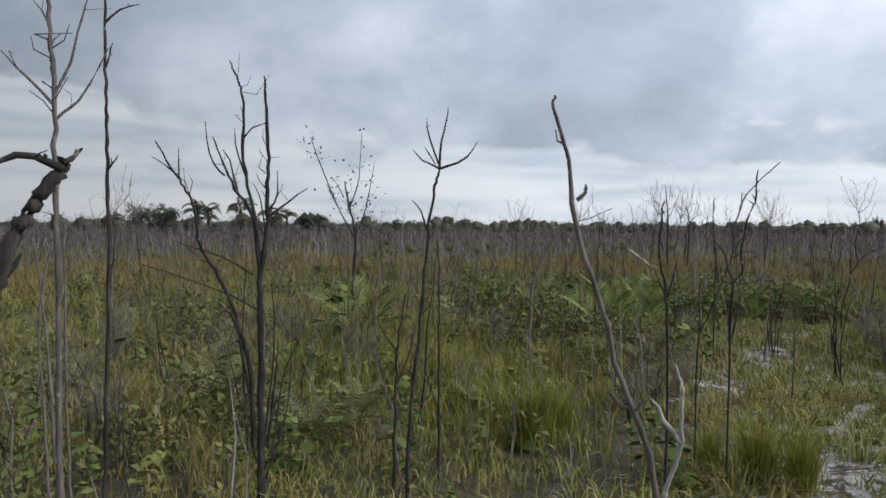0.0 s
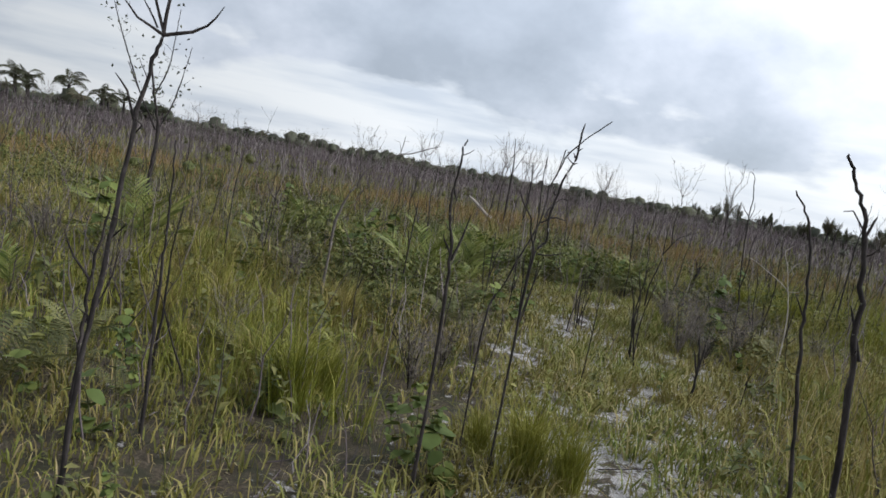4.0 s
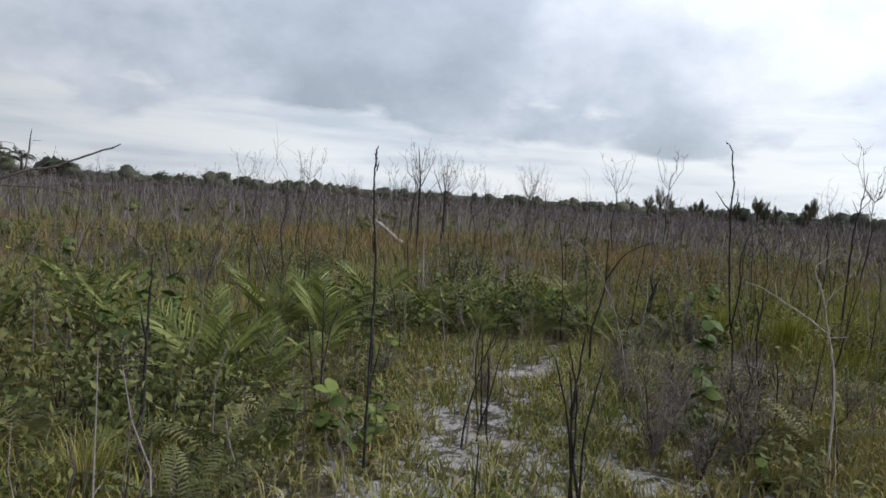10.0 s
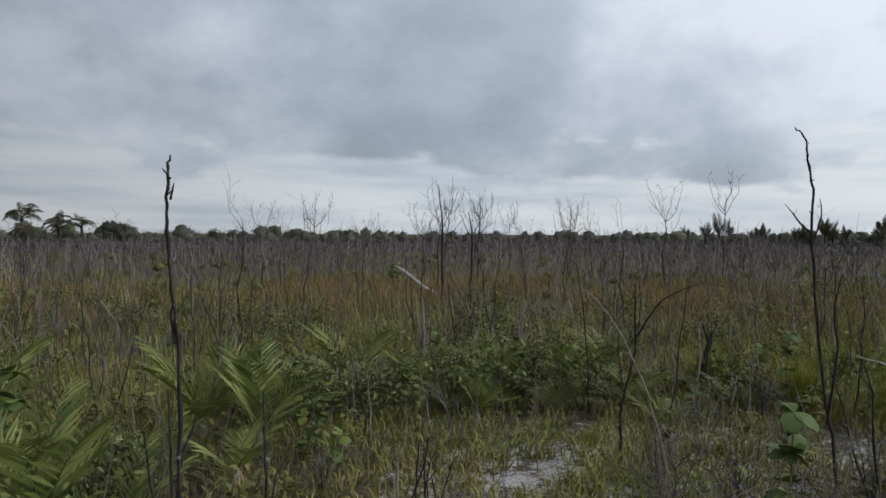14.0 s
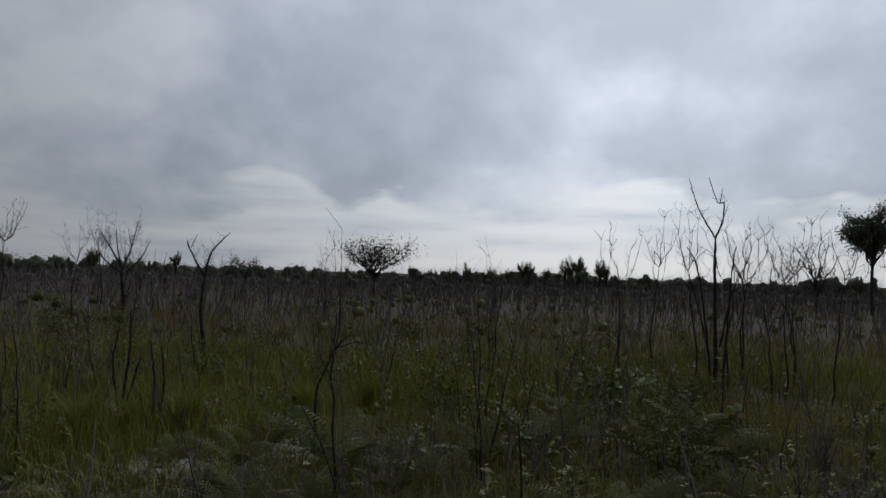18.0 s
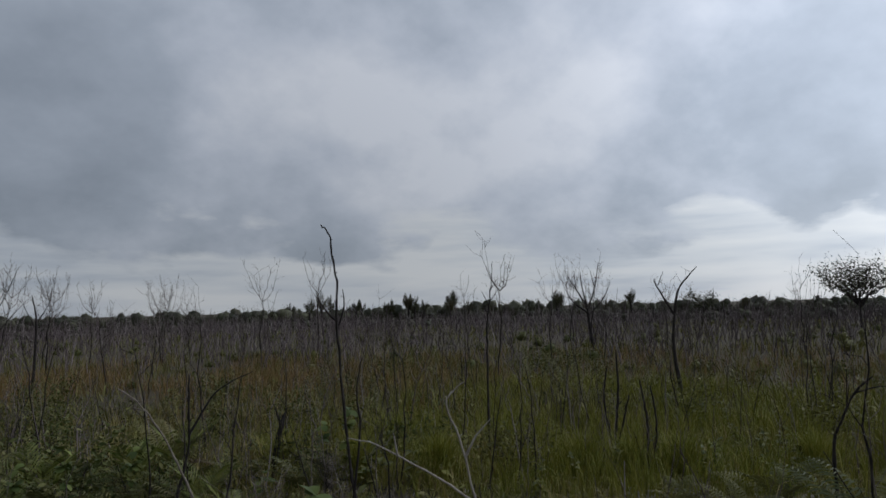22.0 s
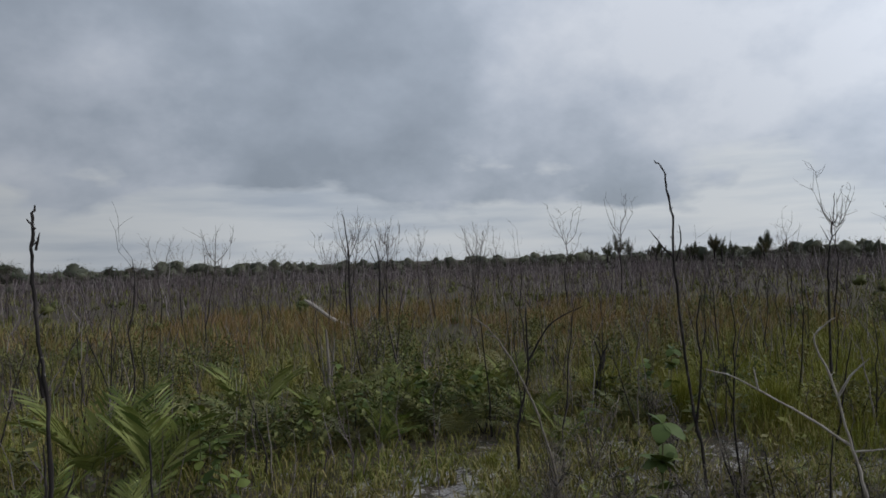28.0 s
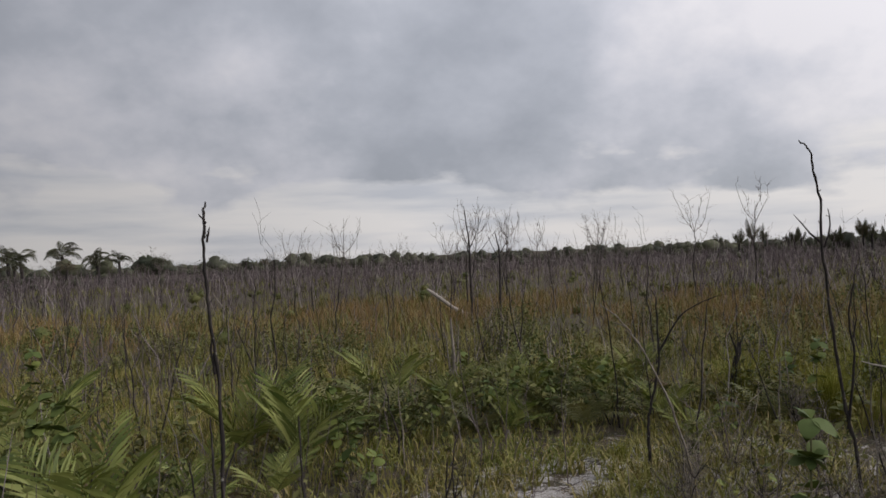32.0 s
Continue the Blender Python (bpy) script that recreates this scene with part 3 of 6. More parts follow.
def sprouts(x, y, tall, leaf, per):
    """Small weeds: a bent stalk each, with folded drooping leaves set round it."""
    n = len(x)
    foot = np.stack([x, y, relief(x, y) - 0.01], -1)
    top = foot + np.stack([rng.normal(0, 0.16, n) * tall, rng.normal(0, 0.16, n) * tall, tall], -1)
    bow = (foot + top) / 2 + rng.normal(0, 0.05, (n, 3)) * tall[:, None] * [1, 1, 0.2]
    stalk = tubes(np.stack([foot, bow, top], 1), np.stack([0.0035 + 0 * tall, 0.003 + 0 * tall, 0.0015 + 0 * tall], 1), 3)
    k = rng.integers(per[0], per[1], n)
    own = np.repeat(np.arange(n), k)
    m = len(own)
    f = (rng.uniform(0, 1, m) ** 0.7)[:, None]
    b = np.where(f < 0.5, foot[own] + (bow - foot)[own] * 2 * f, bow[own] + (top - bow)[own] * (2 * f - 1))
    az, el = rng.uniform(0, 2 * np.pi, m), rng.normal(0.35, 0.4, m)
    L = (rng.uniform(leaf[0], leaf[1], n)[own] * rng.uniform(0.6, 1.2, m) * (1.15 - 0.5 * f[:, 0]))[:, None]
    d = np.stack([np.cos(az) * np.cos(el), np.sin(az) * np.cos(el), np.sin(el)], -1)
    side = np.stack([-np.sin(az), np.cos(az), rng.normal(0, 0.25, m)], -1) * L * rng.uniform(0.17, 0.30, (m, 1))
    fall = np.array([0, 0, 1.0]) * L
    mid = b + d * L * 0.5 - fall * 0.04
    v = np.stack([b, mid - side + fall * 0.07, mid, mid + side + fall * 0.07, b + d * L - fall * rng.uniform(0.1, 0.45, (m, 1))], 1)
    t = np.array([[0, 1, 2], [0, 2, 3], [1, 4, 2], [2, 4, 3]])[None] + (5 * np.arange(m))[:, None, None]
    return stalk, (v.reshape(-1, 3), t.reshape(-1, 3))


def clumps(name, n, seed, leaf, tall, per, mat, label):
    """Loose drifts of sprouts, uneven in height."""
    x, y = scatter(n, -10, 16, 0.5, 17, lambda x, y: (walked(x, y) > 0.4) * (1 - 0.9 * clearing(x, y)) * np.clip(3.4 * field(x, y, 1.5, seed) - 1.4, 0.02, 1))
    stalk, leaves = sprouts(x, y, rng.uniform(tall[0], tall[1], len(x)), leaf, per)
    stuff(name, [stalk, leaves], mat, label, "undergrowth")


clumps("dark_undergrowth", 5200, 31, (0.05, 0.13), (0.15, 0.5), (9, 24), SHRUBLEAF, "dark green leafy undergrowth in loose clumps")
clumps("light_undergrowth", 2400, 44, (0.05, 0.12), (0.10, 0.40), (7, 18), LIGHTLEAF, "yellow-green leafy undergrowth in loose clumps")

# fine twigs lying about
x, y = scatter(3000, -5, 12, 1, 12, lambda x, y: 0.35 + 0.5 * clearing(x, y))
n = len(x)
a, L = rng.uniform(0, 6.28, n), rng.uniform(0.06, 0.3, n)
z = relief(x, y) + 0.012
ends = np.stack([np.cos(a) * L, np.sin(a) * L, rng.uniform(0.0, 0.06, n)], -1)
p0 = np.stack([x, y, z], -1)
stuff("fallen_twigs", [tubes(np.stack([p0, p0 + ends * 0.5 + rng.normal(0, 0.012, (n, 3)) * [1, 1, 0.3], p0 + ends], 1), rng.uniform(0.0015, 0.004, n)[:, None] * np.array([1, 0.9, 0.6]), 4)], THICKET, "fallen burnt twigs on the ground", "twigs")

# seedlings between the grass
x, y = scatter(3600, -7, 13, 1, 13, lambda x, y: (walked(x, y) > 0.4) * np.clip(0.2 + 0.9 * field(x, y, 1.3, 21), 0, 1) * (1 - 0.55 * clearing(x, y)))
stuff("seedlings", list(sprouts(x, y, rng.uniform(0.05, 0.24, len(x)), (0.03, 0.085), (4, 10))), SHRUBLEAF, "small leafy green seedlings between the grass", "seedlings")

# soft lime-green grass in broad drifts
LIMES = [(8.3, 8.4, 0.7), (8.9, 7.6, 0.8), (9.5, 7.1, 0.7), (10.4, 8.4, 1.3), (12.6, 7.2, 1.8), (11.5, 4.6, 1.6), (14.5, 4.0, 2.2), (9.6, 9.8, 1.0), (7.9, 9.6, 0.6), (0.6, 4.5, 0.40), (0.2, 5.6, 0.75), (-0.5, 6.6, 0.9), (1.75, 3.6, 0.26), (13.6, 9.8, 1.6), (15.5, 0.0, 2.2), (10.6, 10.8, 1.6), (12.8, 11.6, 1.8), (8.6, 10.6, 1.0)]


def limes(x, y):
    return np.clip(sum(np.exp(-((x - a) ** 2 + (y - b) ** 2) / (r * r)) for a, b, r in LIMES), 0, 1)


x, y = scatter(60000, -2, 19, -3, 13, lambda x, y: limes(x, y) * (walked(x, y) > 0.5) * np.clip(1.7 * field(x, y, 2.6, 14) - 0.2, 0.05, 1) * np.clip(1.2 - from_eye(x, y) / 16, 0.3, 1))
xx, yy, own = tufts(x, y, 7, 0.06)
h = (0.24 + 0.30 * rng.uniform(0, 1, len(x)) ** 1.5)[own] * rng.uniform(0.4, 1.15, len(xx))
stuff("lime_grass", [blades(xx, yy, h, rng.uniform(0.003, 0.007, len(xx)) * (0.8 + from_eye(xx, yy) / 14), rng.uniform(0.1, 0.8, len(xx)))], LIME, "soft yellow-green grass in broad drifts", "grass")


# ---- dead trees and poles ----
CHAR, PALE, GREY, BLEACH, LEAFY = (CHARBARK,), (PALEBARK,), (GREYBARK,), (BLEACHED,), (CHARBARK, WOODS)


def dead_tree(name, label, base, limbs, look_of):
    """A bare tree: the first limb is its trunk, the others its branches, with fine twigs along them."""
    z = ground_of(*base)
    thing = new(name)
    thing.location = (base[0], base[1], z)
    tagged(thing, label, "dead tree")
    tips = []
    fine, grow = limbs[0][0] < 0.012, min(4.0, max(1.0, limbs[0][0] / 0.022))
    for i, (r0, r1, pts) in enumerate(limbs):
        p = np.array(pts, float)
        p[:, 2] -= z
        if i == 0:
            foot = np.array([p[0, 0] - 0.1 * (p[1, 0] - p[0, 0]), p[0, 1] - 0.1 * (p[1, 1] - p[0, 1]), -0.03])
            p = np.concatenate([[foot], p[1:] if p[0, 2] < 0.15 else p])
        long = float(np.linalg.norm(np.diff(p, axis=0), axis=1).sum())
        n = int(min(44, max(5, long / max(0.04, 2.6 * r0))))
        line = smooth_path(p, n)
        line[1:-1] += rng.normal(0, min(r0, 0.012) * 0.24, (n - 2, 3))
        k = np.linspace(0, 1, n)
        rough = min(1.0, 0.35 + 0.5 * long)
        rad = (r0 + (r1 - r0) * k) * (1 + rough * rng.uniform(-0.13, 0.1, n)) * np.where(rng.uniform(0, 1, n) < 0.14, 1 + 0.22 * rough, 1.0)
        rad[-1] *= 0.6
        meshes = [tubes(line[None], rad[None], 7)]
        for j in range(max(1, int(long * (2.2 if fine else 5.5)))):
            s = int(rng.integers(max(1, n // 3), max(2, int(n * 0.82))))
            a = line[s]
            L = rng.uniform(0.03, 0.11) * min(1.0, 0.4 + long) * (min(1.0, r0 / 0.012) if fine else 1.5) * grow
            o = np.array([*rng.normal(0, 0.55, 2), rng.uniform(0.3, 1.0)])
            o *= L / np.linalg.norm(o)
            bend = rng.normal(0, 0.18 * L, 3)
            q = np.array([a, a + o * 0.5 + bend, a + o])
            rr = min(0.0035 + r1 * 0.1, r1 * 0.75) * (1.0 if fine else 0.75)
            meshes.append(tubes(q[None], np.array([[rr, rr * 0.8, rr * 0.45]]), 4))
            tips.append(a + o)
        ob_from("trunk" if i == 0 else "branch", *join(meshes), look_of[0], thing, smooth=True)
        tips += [line[-1], line[int(n * 0.8)]]
    if len(look_of) > 1:
        c = np.repeat(np.array([q for q in tips if q[2] > 1.5]), 3, 0)
        c += rng.normal(0, 0.09, c.shape)
        ob_from("foliage", *leaf_cards(c, rng.uniform(0.03, 0.065, len(c)), 0.6), look_of[1], thing, "sparse dark leaves")
    return thing


dead_tree("dead_tree", "charred bare tree with several upright forking stems", (-0.87, 3.22), [
    (0.0187, 0.0048, [(0.00, 0.00, 0.33), (0.00, 0.00, 0.86), (0.00, 0.00, 1.17), (0.03, 0.01, 1.38), (0.03, 0.01, 1.56), (0.04, 0.01, 1.77), (0.03, 0.01, 2.02), (0.02, 0.01, 2.15)]),
    (0.0102, 0.0032, [(0.00, 0.00, 1.17), (-0.02, -0.01, 1.46), (-0.07, -0.02, 1.74), (-0.07, -0.02, 2.01), (-0.09, -0.03, 2.12), (-0.13, -0.04, 2.21)]),
    (0.0102, 0.0032, [(0.00, 0.00, 1.20), (-0.03, -0.01, 1.47), (-0.11, -0.03, 1.61), (-0.16, -0.05, 1.73), (-0.20, -0.07, 1.85)]),
    (0.0051, 0.0024, [(-0.15, -0.05, 1.67), (-0.19, -0.06, 1.71), (-0.22, -0.07, 1.79), (-0.23, -0.08, 1.92)])] + [
    (0.0068, 0.0024, [(0.04, 0.01, 1.48), (0.13, 0.04, 1.55), (0.22, 0.06, 1.62)]),
    (0.0051, 0.0024, [(0.05, 0.01, 1.51), (0.08, 0.02, 1.59), (0.08, 0.02, 1.70)]),
    (0.0042, 0.0024, [(-0.07, -0.02, 1.85), (-0.03, -0.01, 1.90), (0.04, 0.01, 1.93)]),
    (0.0118, 0.0032, [(-0.03, -0.01, 0.36), (-0.05, -0.02, 0.76), (-0.15, -0.05, 1.13), (-0.25, -0.09, 1.33), (-0.28, -0.10, 1.52), (-0.34, -0.12, 1.65), (-0.43, -0.16, 1.82)]),
    (0.0042, 0.0016, [(-0.34, -0.12, 1.65), (-0.39, -0.14, 1.71), (-0.45, -0.17, 1.75)]),
    (0.0042, 0.0016, [(-0.34, -0.12, 1.66), (-0.34, -0.12, 1.73), (-0.34, -0.12, 1.79)])] + [
    (0.0051, 0.0016, [(-0.03, -0.01, 1.20), (-0.15, -0.05, 1.28), (-0.25, -0.09, 1.32), (-0.38, -0.13, 1.37)]),
    (0.0068, 0.0024, [(-0.05, -0.02, 0.63), (-0.11, -0.04, 0.97), (-0.19, -0.06, 1.08)]),
    (0.0068, 0.0024, [(0.03, 0.01, 0.35), (0.07, 0.02, 0.75), (0.08, 0.02, 0.88)]),
    (0.0059, 0.0024, [(-0.06, -0.02, 0.35), (-0.08, -0.02, 0.86), (-0.06, -0.02, 1.30)]),
    (0.0051, 0.0024, [(0.05, 0.01, 0.33), (0.10, 0.03, 0.69), (0.18, 0.05, 0.89)]),
    (0.0059, 0.0024, [(0.01, 0.00, 0.34), (0.06, 0.02, 0.85), (0.05, 0.02, 1.17)]),
    (0.0051, 0.0016, [(-0.05, -0.02, 1.64), (-0.10, -0.03, 1.79), (-0.11, -0.03, 1.90)])] + [
    (0.0051, 0.0016, [(-0.10, -0.03, 1.60), (-0.13, -0.04, 1.74), (-0.16, -0.05, 1.79)]),
    (0.0051, 0.0016, [(0.03, 0.01, 1.30), (0.01, 0.00, 1.53), (-0.03, -0.01, 1.64)]),
    (0.0044, 0.0016, [(0.00, 0.00, 1.02), (-0.12, -0.04, 1.10), (-0.30, -0.10, 1.18), (-0.52, -0.18, 1.27)]),
    (0.0044, 0.0016, [(-0.02, -0.01, 0.30), (-0.10, -0.03, 0.62), (-0.16, -0.05, 0.95)]),
    (0.0040, 0.0016, [(0.02, 0.01, 0.20), (0.12, 0.04, 0.55), (0.14, 0.05, 0.98)]),
    (0.0040, 0.0016, [(0.00, 0.00, 0.55), (-0.10, -0.04, 0.66), (-0.26, -0.09, 0.72)])], CHAR)
dead_tree("dead_sapling", "charred sapling with a crown of four forked twigs", (-0.16, 3.19), [
    (0.0112, 0.0060, [(0.00, 0.00, 0.20), (0.02, 0.00, 0.58), (0.06, 0.00, 0.95), (0.09, 0.00, 1.32), (0.12, 0.01, 1.58), (0.15, 0.01, 1.71)]),
    (0.0056, 0.0020, [(0.15, 0.01, 1.71), (0.07, 0.00, 1.75), (0.02, 0.00, 1.80)]),
    (0.0067, 0.0020, [(0.15, 0.01, 1.71), (0.26, 0.01, 1.75), (0.30, 0.01, 1.79), (0.33, 0.00, 1.84)]),
    (0.0056, 0.0020, [(0.15, 0.01, 1.72), (0.10, 0.01, 1.86), (0.09, 0.00, 1.95)]),
    (0.0067, 0.0020, [(0.15, 0.01, 1.71), (0.16, 0.01, 1.84), (0.18, 0.01, 1.93), (0.19, 0.01, 2.00)]),
    (0.0034, 0.0020, [(0.13, 0.01, 1.73), (0.10, 0.01, 1.78), (0.08, 0.00, 1.81)])] + [
    (0.0056, 0.0020, [(0.10, 0.01, 1.40), (0.06, 0.00, 1.51), (0.02, 0.00, 1.56)])], CHAR)
dead_tree("dead_sapling", "thin charred sapling forked near its middle", (-0.25, 3.54), [
    (0.0112, 0.0040, [(0.00, 0.00, 0.13), (0.01, 0.00, 0.49), (0.02, 0.00, 0.78), (0.06, 0.00, 1.08)]),
    (0.0056, 0.0020, [(0.02, 0.00, 0.77), (-0.05, -0.00, 0.86), (-0.09, -0.01, 0.96)]),
    (0.0056, 0.0020, [(0.02, 0.00, 0.60), (0.08, 0.01, 0.75), (0.11, 0.01, 0.90)])], CHAR)
dead_tree("dead_sapling", "thin charred upright stem among tall grass", (-0.01, 3.75), [
    (0.0090, 0.0030, [(0.00, 0.00, 0.13), (-0.00, -0.00, 0.61), (-0.00, -0.00, 1.05), (-0.01, -0.00, 1.36)])], CHAR)
dead_tree("dead_pole", "pale bare leaning pole with one short side twig", (0.30, 0.81), [
    (0.0045, 0.0020, [(0.00, 0.00, 0.80), (-0.03, 0.01, 1.10), (-0.05, 0.01, 1.19), (-0.08, 0.02, 1.27), (-0.10, 0.02, 1.35), (-0.13, 0.03, 1.44), (-0.14, 0.03, 1.52), (-0.15, 0.03, 1.56), (-0.16, 0.03, 1.59), (-0.16, 0.03, 1.61)]),
    (0.0030, 0.0016, [(-0.13, 0.03, 1.48), (-0.12, 0.03, 1.49), (-0.12, 0.03, 1.50)]),
    (0.0040, 0.0020, [(-0.07, 0.02, 1.22), (-0.08, 0.02, 1.23), (-0.09, 0.02, 1.24)])], GREY)
dead_tree("dead_branch", "pale dry forked branch standing in the grass", (0.29, 0.92), [
    (0.0042, 0.0018, [(0.00, 0.00, 0.75), (0.02, -0.00, 1.05), (0.04, -0.01, 1.14), (0.04, -0.01, 1.20), (0.04, -0.01, 1.23), (0.03, -0.01, 1.26)]),
    (0.0040, 0.0020, [(0.04, -0.01, 1.15), (0.02, -0.00, 1.18), (-0.00, 0.00, 1.21)])], BLEACH)
dead_tree("dead_tree", "tall bare grey tree with long forked upper branches", (-1.34, 2.34), [
    (0.0120, 0.0064, [(0.00, 0.00, 0.43), (0.00, 0.00, 0.96), (0.00, 0.00, 1.44), (-0.00, -0.00, 1.85), (-0.01, -0.00, 2.10), (-0.01, -0.01, 2.29)]),
    (0.0064, 0.0032, [(-0.00, -0.00, 1.85), (-0.04, -0.03, 1.91), (-0.08, -0.05, 1.95), (-0.13, -0.08, 2.02)]),
    (0.0056, 0.0024, [(-0.00, -0.00, 1.80), (0.05, 0.03, 1.86), (0.09, 0.05, 1.92), (0.15, 0.08, 2.07)]),
    (0.0056, 0.0024, [(0.00, 0.00, 1.89), (0.04, 0.02, 1.99), (0.07, 0.04, 2.13), (0.10, 0.05, 2.25)]),
    (0.0048, 0.0024, [(-0.01, -0.00, 2.00), (-0.01, -0.01, 2.13), (-0.05, -0.03, 2.20)])] + [
    (0.0056, 0.0024, [(-0.03, -0.02, 0.48), (-0.04, -0.03, 0.85), (-0.05, -0.03, 1.12), (-0.01, -0.01, 1.38)]),
    (0.0056, 0.0024, [(0.03, 0.01, 0.47), (0.02, 0.01, 0.84), (0.02, 0.01, 1.20), (0.02, 0.01, 1.44)]),
    (0.0072, 0.0024, [(-0.01, -0.01, 0.60), (-0.03, -0.02, 1.04), (-0.06, -0.03, 1.36)])], GREY)
dead_tree("dead_pole", "tall slim bare pole with a curved top twig", (-1.22, 2.41), [
    (0.0088, 0.0048, [(0.00, 0.00, 0.41), (0.01, 0.00, 0.82), (0.02, 0.01, 1.23), (0.02, 0.01, 1.54), (0.02, 0.01, 1.76), (0.02, 0.01, 1.94), (0.02, 0.01, 2.26)]),
    (0.0048, 0.0024, [(0.02, 0.01, 2.16), (0.06, 0.03, 2.21), (0.12, 0.06, 2.24)]),
    (0.0040, 0.0024, [(0.02, 0.01, 2.00), (0.04, 0.02, 2.09)])], CHAR)
dead_tree("dead_branch", "thick crooked dead branch with peeling bark", (-0.61, 0.85), [
    (0.0105, 0.0090, [(0.00, 0.00, 1.18), (0.02, 0.02, 1.33), (0.04, 0.02, 1.39), (0.07, 0.04, 1.47), (0.09, 0.06, 1.51), (0.10, 0.07, 1.53)]),
    (0.0060, 0.0040, [(0.10, 0.06, 1.52), (0.08, 0.05, 1.53), (0.06, 0.04, 1.54), (0.02, 0.02, 1.52)]),
    (0.0040, 0.0020, [(0.08, 0.05, 1.53), (0.08, 0.05, 1.54)]),
    (0.0040, 0.0020, [(0.10, 0.06, 1.53), (0.11, 0.07, 1.54), (0.12, 0.07, 1.55)])], CHAR)
dead_tree("dead_tree", "charred bare tree with knotted forked stems and pale lichen", (1.58, 3.64), [
    (0.0067, 0.0043, [(0.00, 0.00, 0.80), (0.01, -0.00, 1.11), (0.04, -0.00, 1.17), (0.06, -0.00, 1.20), (0.05, -0.00, 1.29), (0.06, -0.00, 1.36), (0.07, -0.00, 1.42), (0.08, -0.01, 1.49), (0.10, -0.01, 1.54), (0.12, -0.01, 1.59), (0.12, -0.01, 1.67), (0.13, -0.01, 1.75)]),
    (0.0050, 0.0029, [(0.01, -0.00, 1.11), (-0.00, 0.00, 1.17), (-0.02, 0.00, 1.21), (-0.04, 0.00, 1.30), (-0.08, -0.00, 1.34), (-0.11, -0.00, 1.40)]),
    (0.0042, 0.0029, [(0.06, -0.00, 1.41), (0.05, -0.00, 1.42), (0.05, -0.00, 1.43)]),
    (0.0034, 0.0019, [(0.11, -0.01, 1.56), (0.13, -0.01, 1.57)])] + [
    (0.0034, 0.0019, [(0.11, -0.01, 1.59), (0.11, -0.01, 1.60), (0.10, -0.01, 1.61)]),
    (0.0034, 0.0019, [(0.12, -0.01, 1.63), (0.11, -0.01, 1.64)]),
    (0.0034, 0.0019, [(0.12, -0.01, 1.62), (0.14, -0.01, 1.64)]),
    (0.0042, 0.0019, [(0.03, -0.00, 1.13), (0.07, -0.00, 1.13), (0.11, -0.01, 1.14), (0.16, -0.02, 1.16)]),
    (0.0034, 0.0019, [(0.00, -0.00, 0.80), (-0.02, 0.00, 1.01), (-0.03, 0.00, 1.09), (-0.02, 0.00, 1.14)]),
    (0.0034, 0.0019, [(0.01, -0.00, 0.80), (0.04, -0.00, 1.02), (0.04, -0.00, 1.11)]),
    (0.0034, 0.0019, [(0.00, -0.00, 0.80), (0.04, -0.00, 1.00), (0.06, -0.00, 1.08)])], CHAR)
dead_tree("dead_tree", "charred leaning dead tree with pale lichen patches", (1.49, 3.86), [
    (0.0046, 0.0030, [(0.00, 0.00, 0.74), (0.06, 0.00, 0.92), (0.12, 0.00, 1.09), (0.14, -0.00, 1.14), (0.18, -0.00, 1.25), (0.21, 0.03, 1.36), (0.22, 0.06, 1.42), (0.26, 0.09, 1.51), (0.29, 0.11, 1.57), (0.31, 0.13, 1.61), (0.38, 0.12, 1.70), (0.44, 0.11, 1.76), (0.50, 0.09, 1.82)]),
    (0.0038, 0.0024, [(0.26, 0.09, 1.50), (0.28, 0.11, 1.57), (0.30, 0.14, 1.63), (0.31, 0.14, 1.64)]),
    (0.0042, 0.0029, [(0.19, -0.00, 1.26), (0.22, -0.01, 1.28), (0.25, -0.01, 1.30), (0.31, -0.02, 1.29)]),
    (0.0042, 0.0029, [(0.20, -0.01, 1.29), (0.23, 0.02, 1.34), (0.28, 0.03, 1.39), (0.32, 0.02, 1.39)])] + [
    (0.0025, 0.0019, [(0.23, -0.01, 1.29), (0.25, -0.00, 1.31)]),
    (0.0034, 0.0019, [(0.31, 0.13, 1.63), (0.32, 0.13, 1.63)]),
    (0.0034, 0.0019, [(0.31, 0.12, 1.61), (0.32, 0.13, 1.62)])], CHAR)
dead_tree("dead_pole", "tall thin dead pole with a curved tip", (5.51, 7.25), [
    (0.0090, 0.0035, [(0.00, 0.00, 0.46), (-0.03, 0.02, 0.69), (-0.04, 0.03, 0.82), (-0.06, 0.06, 1.16), (-0.08, 0.07, 1.48), (-0.08, 0.07, 1.69), (-0.10, 0.08, 1.85), (-0.11, 0.09, 1.94), (-0.14, 0.12, 1.99)]),
    (0.0060, 0.0020, [(-0.08, 0.07, 1.50), (-0.12, 0.10, 1.55), (-0.17, 0.14, 1.64)]),
    (0.0040, 0.0020, [(-0.08, 0.07, 1.59), (-0.08, 0.07, 1.69)]),
    (0.0050, 0.0020, [(-0.07, 0.07, 1.48), (-0.05, 0.05, 1.58), (-0.06, 0.05, 1.66)]),
    (0.0070, 0.0030, [(-0.03, 0.02, 0.64), (-0.00, 0.00, 0.95), (-0.01, 0.01, 1.16), (0.01, -0.01, 1.32)])], CHAR)
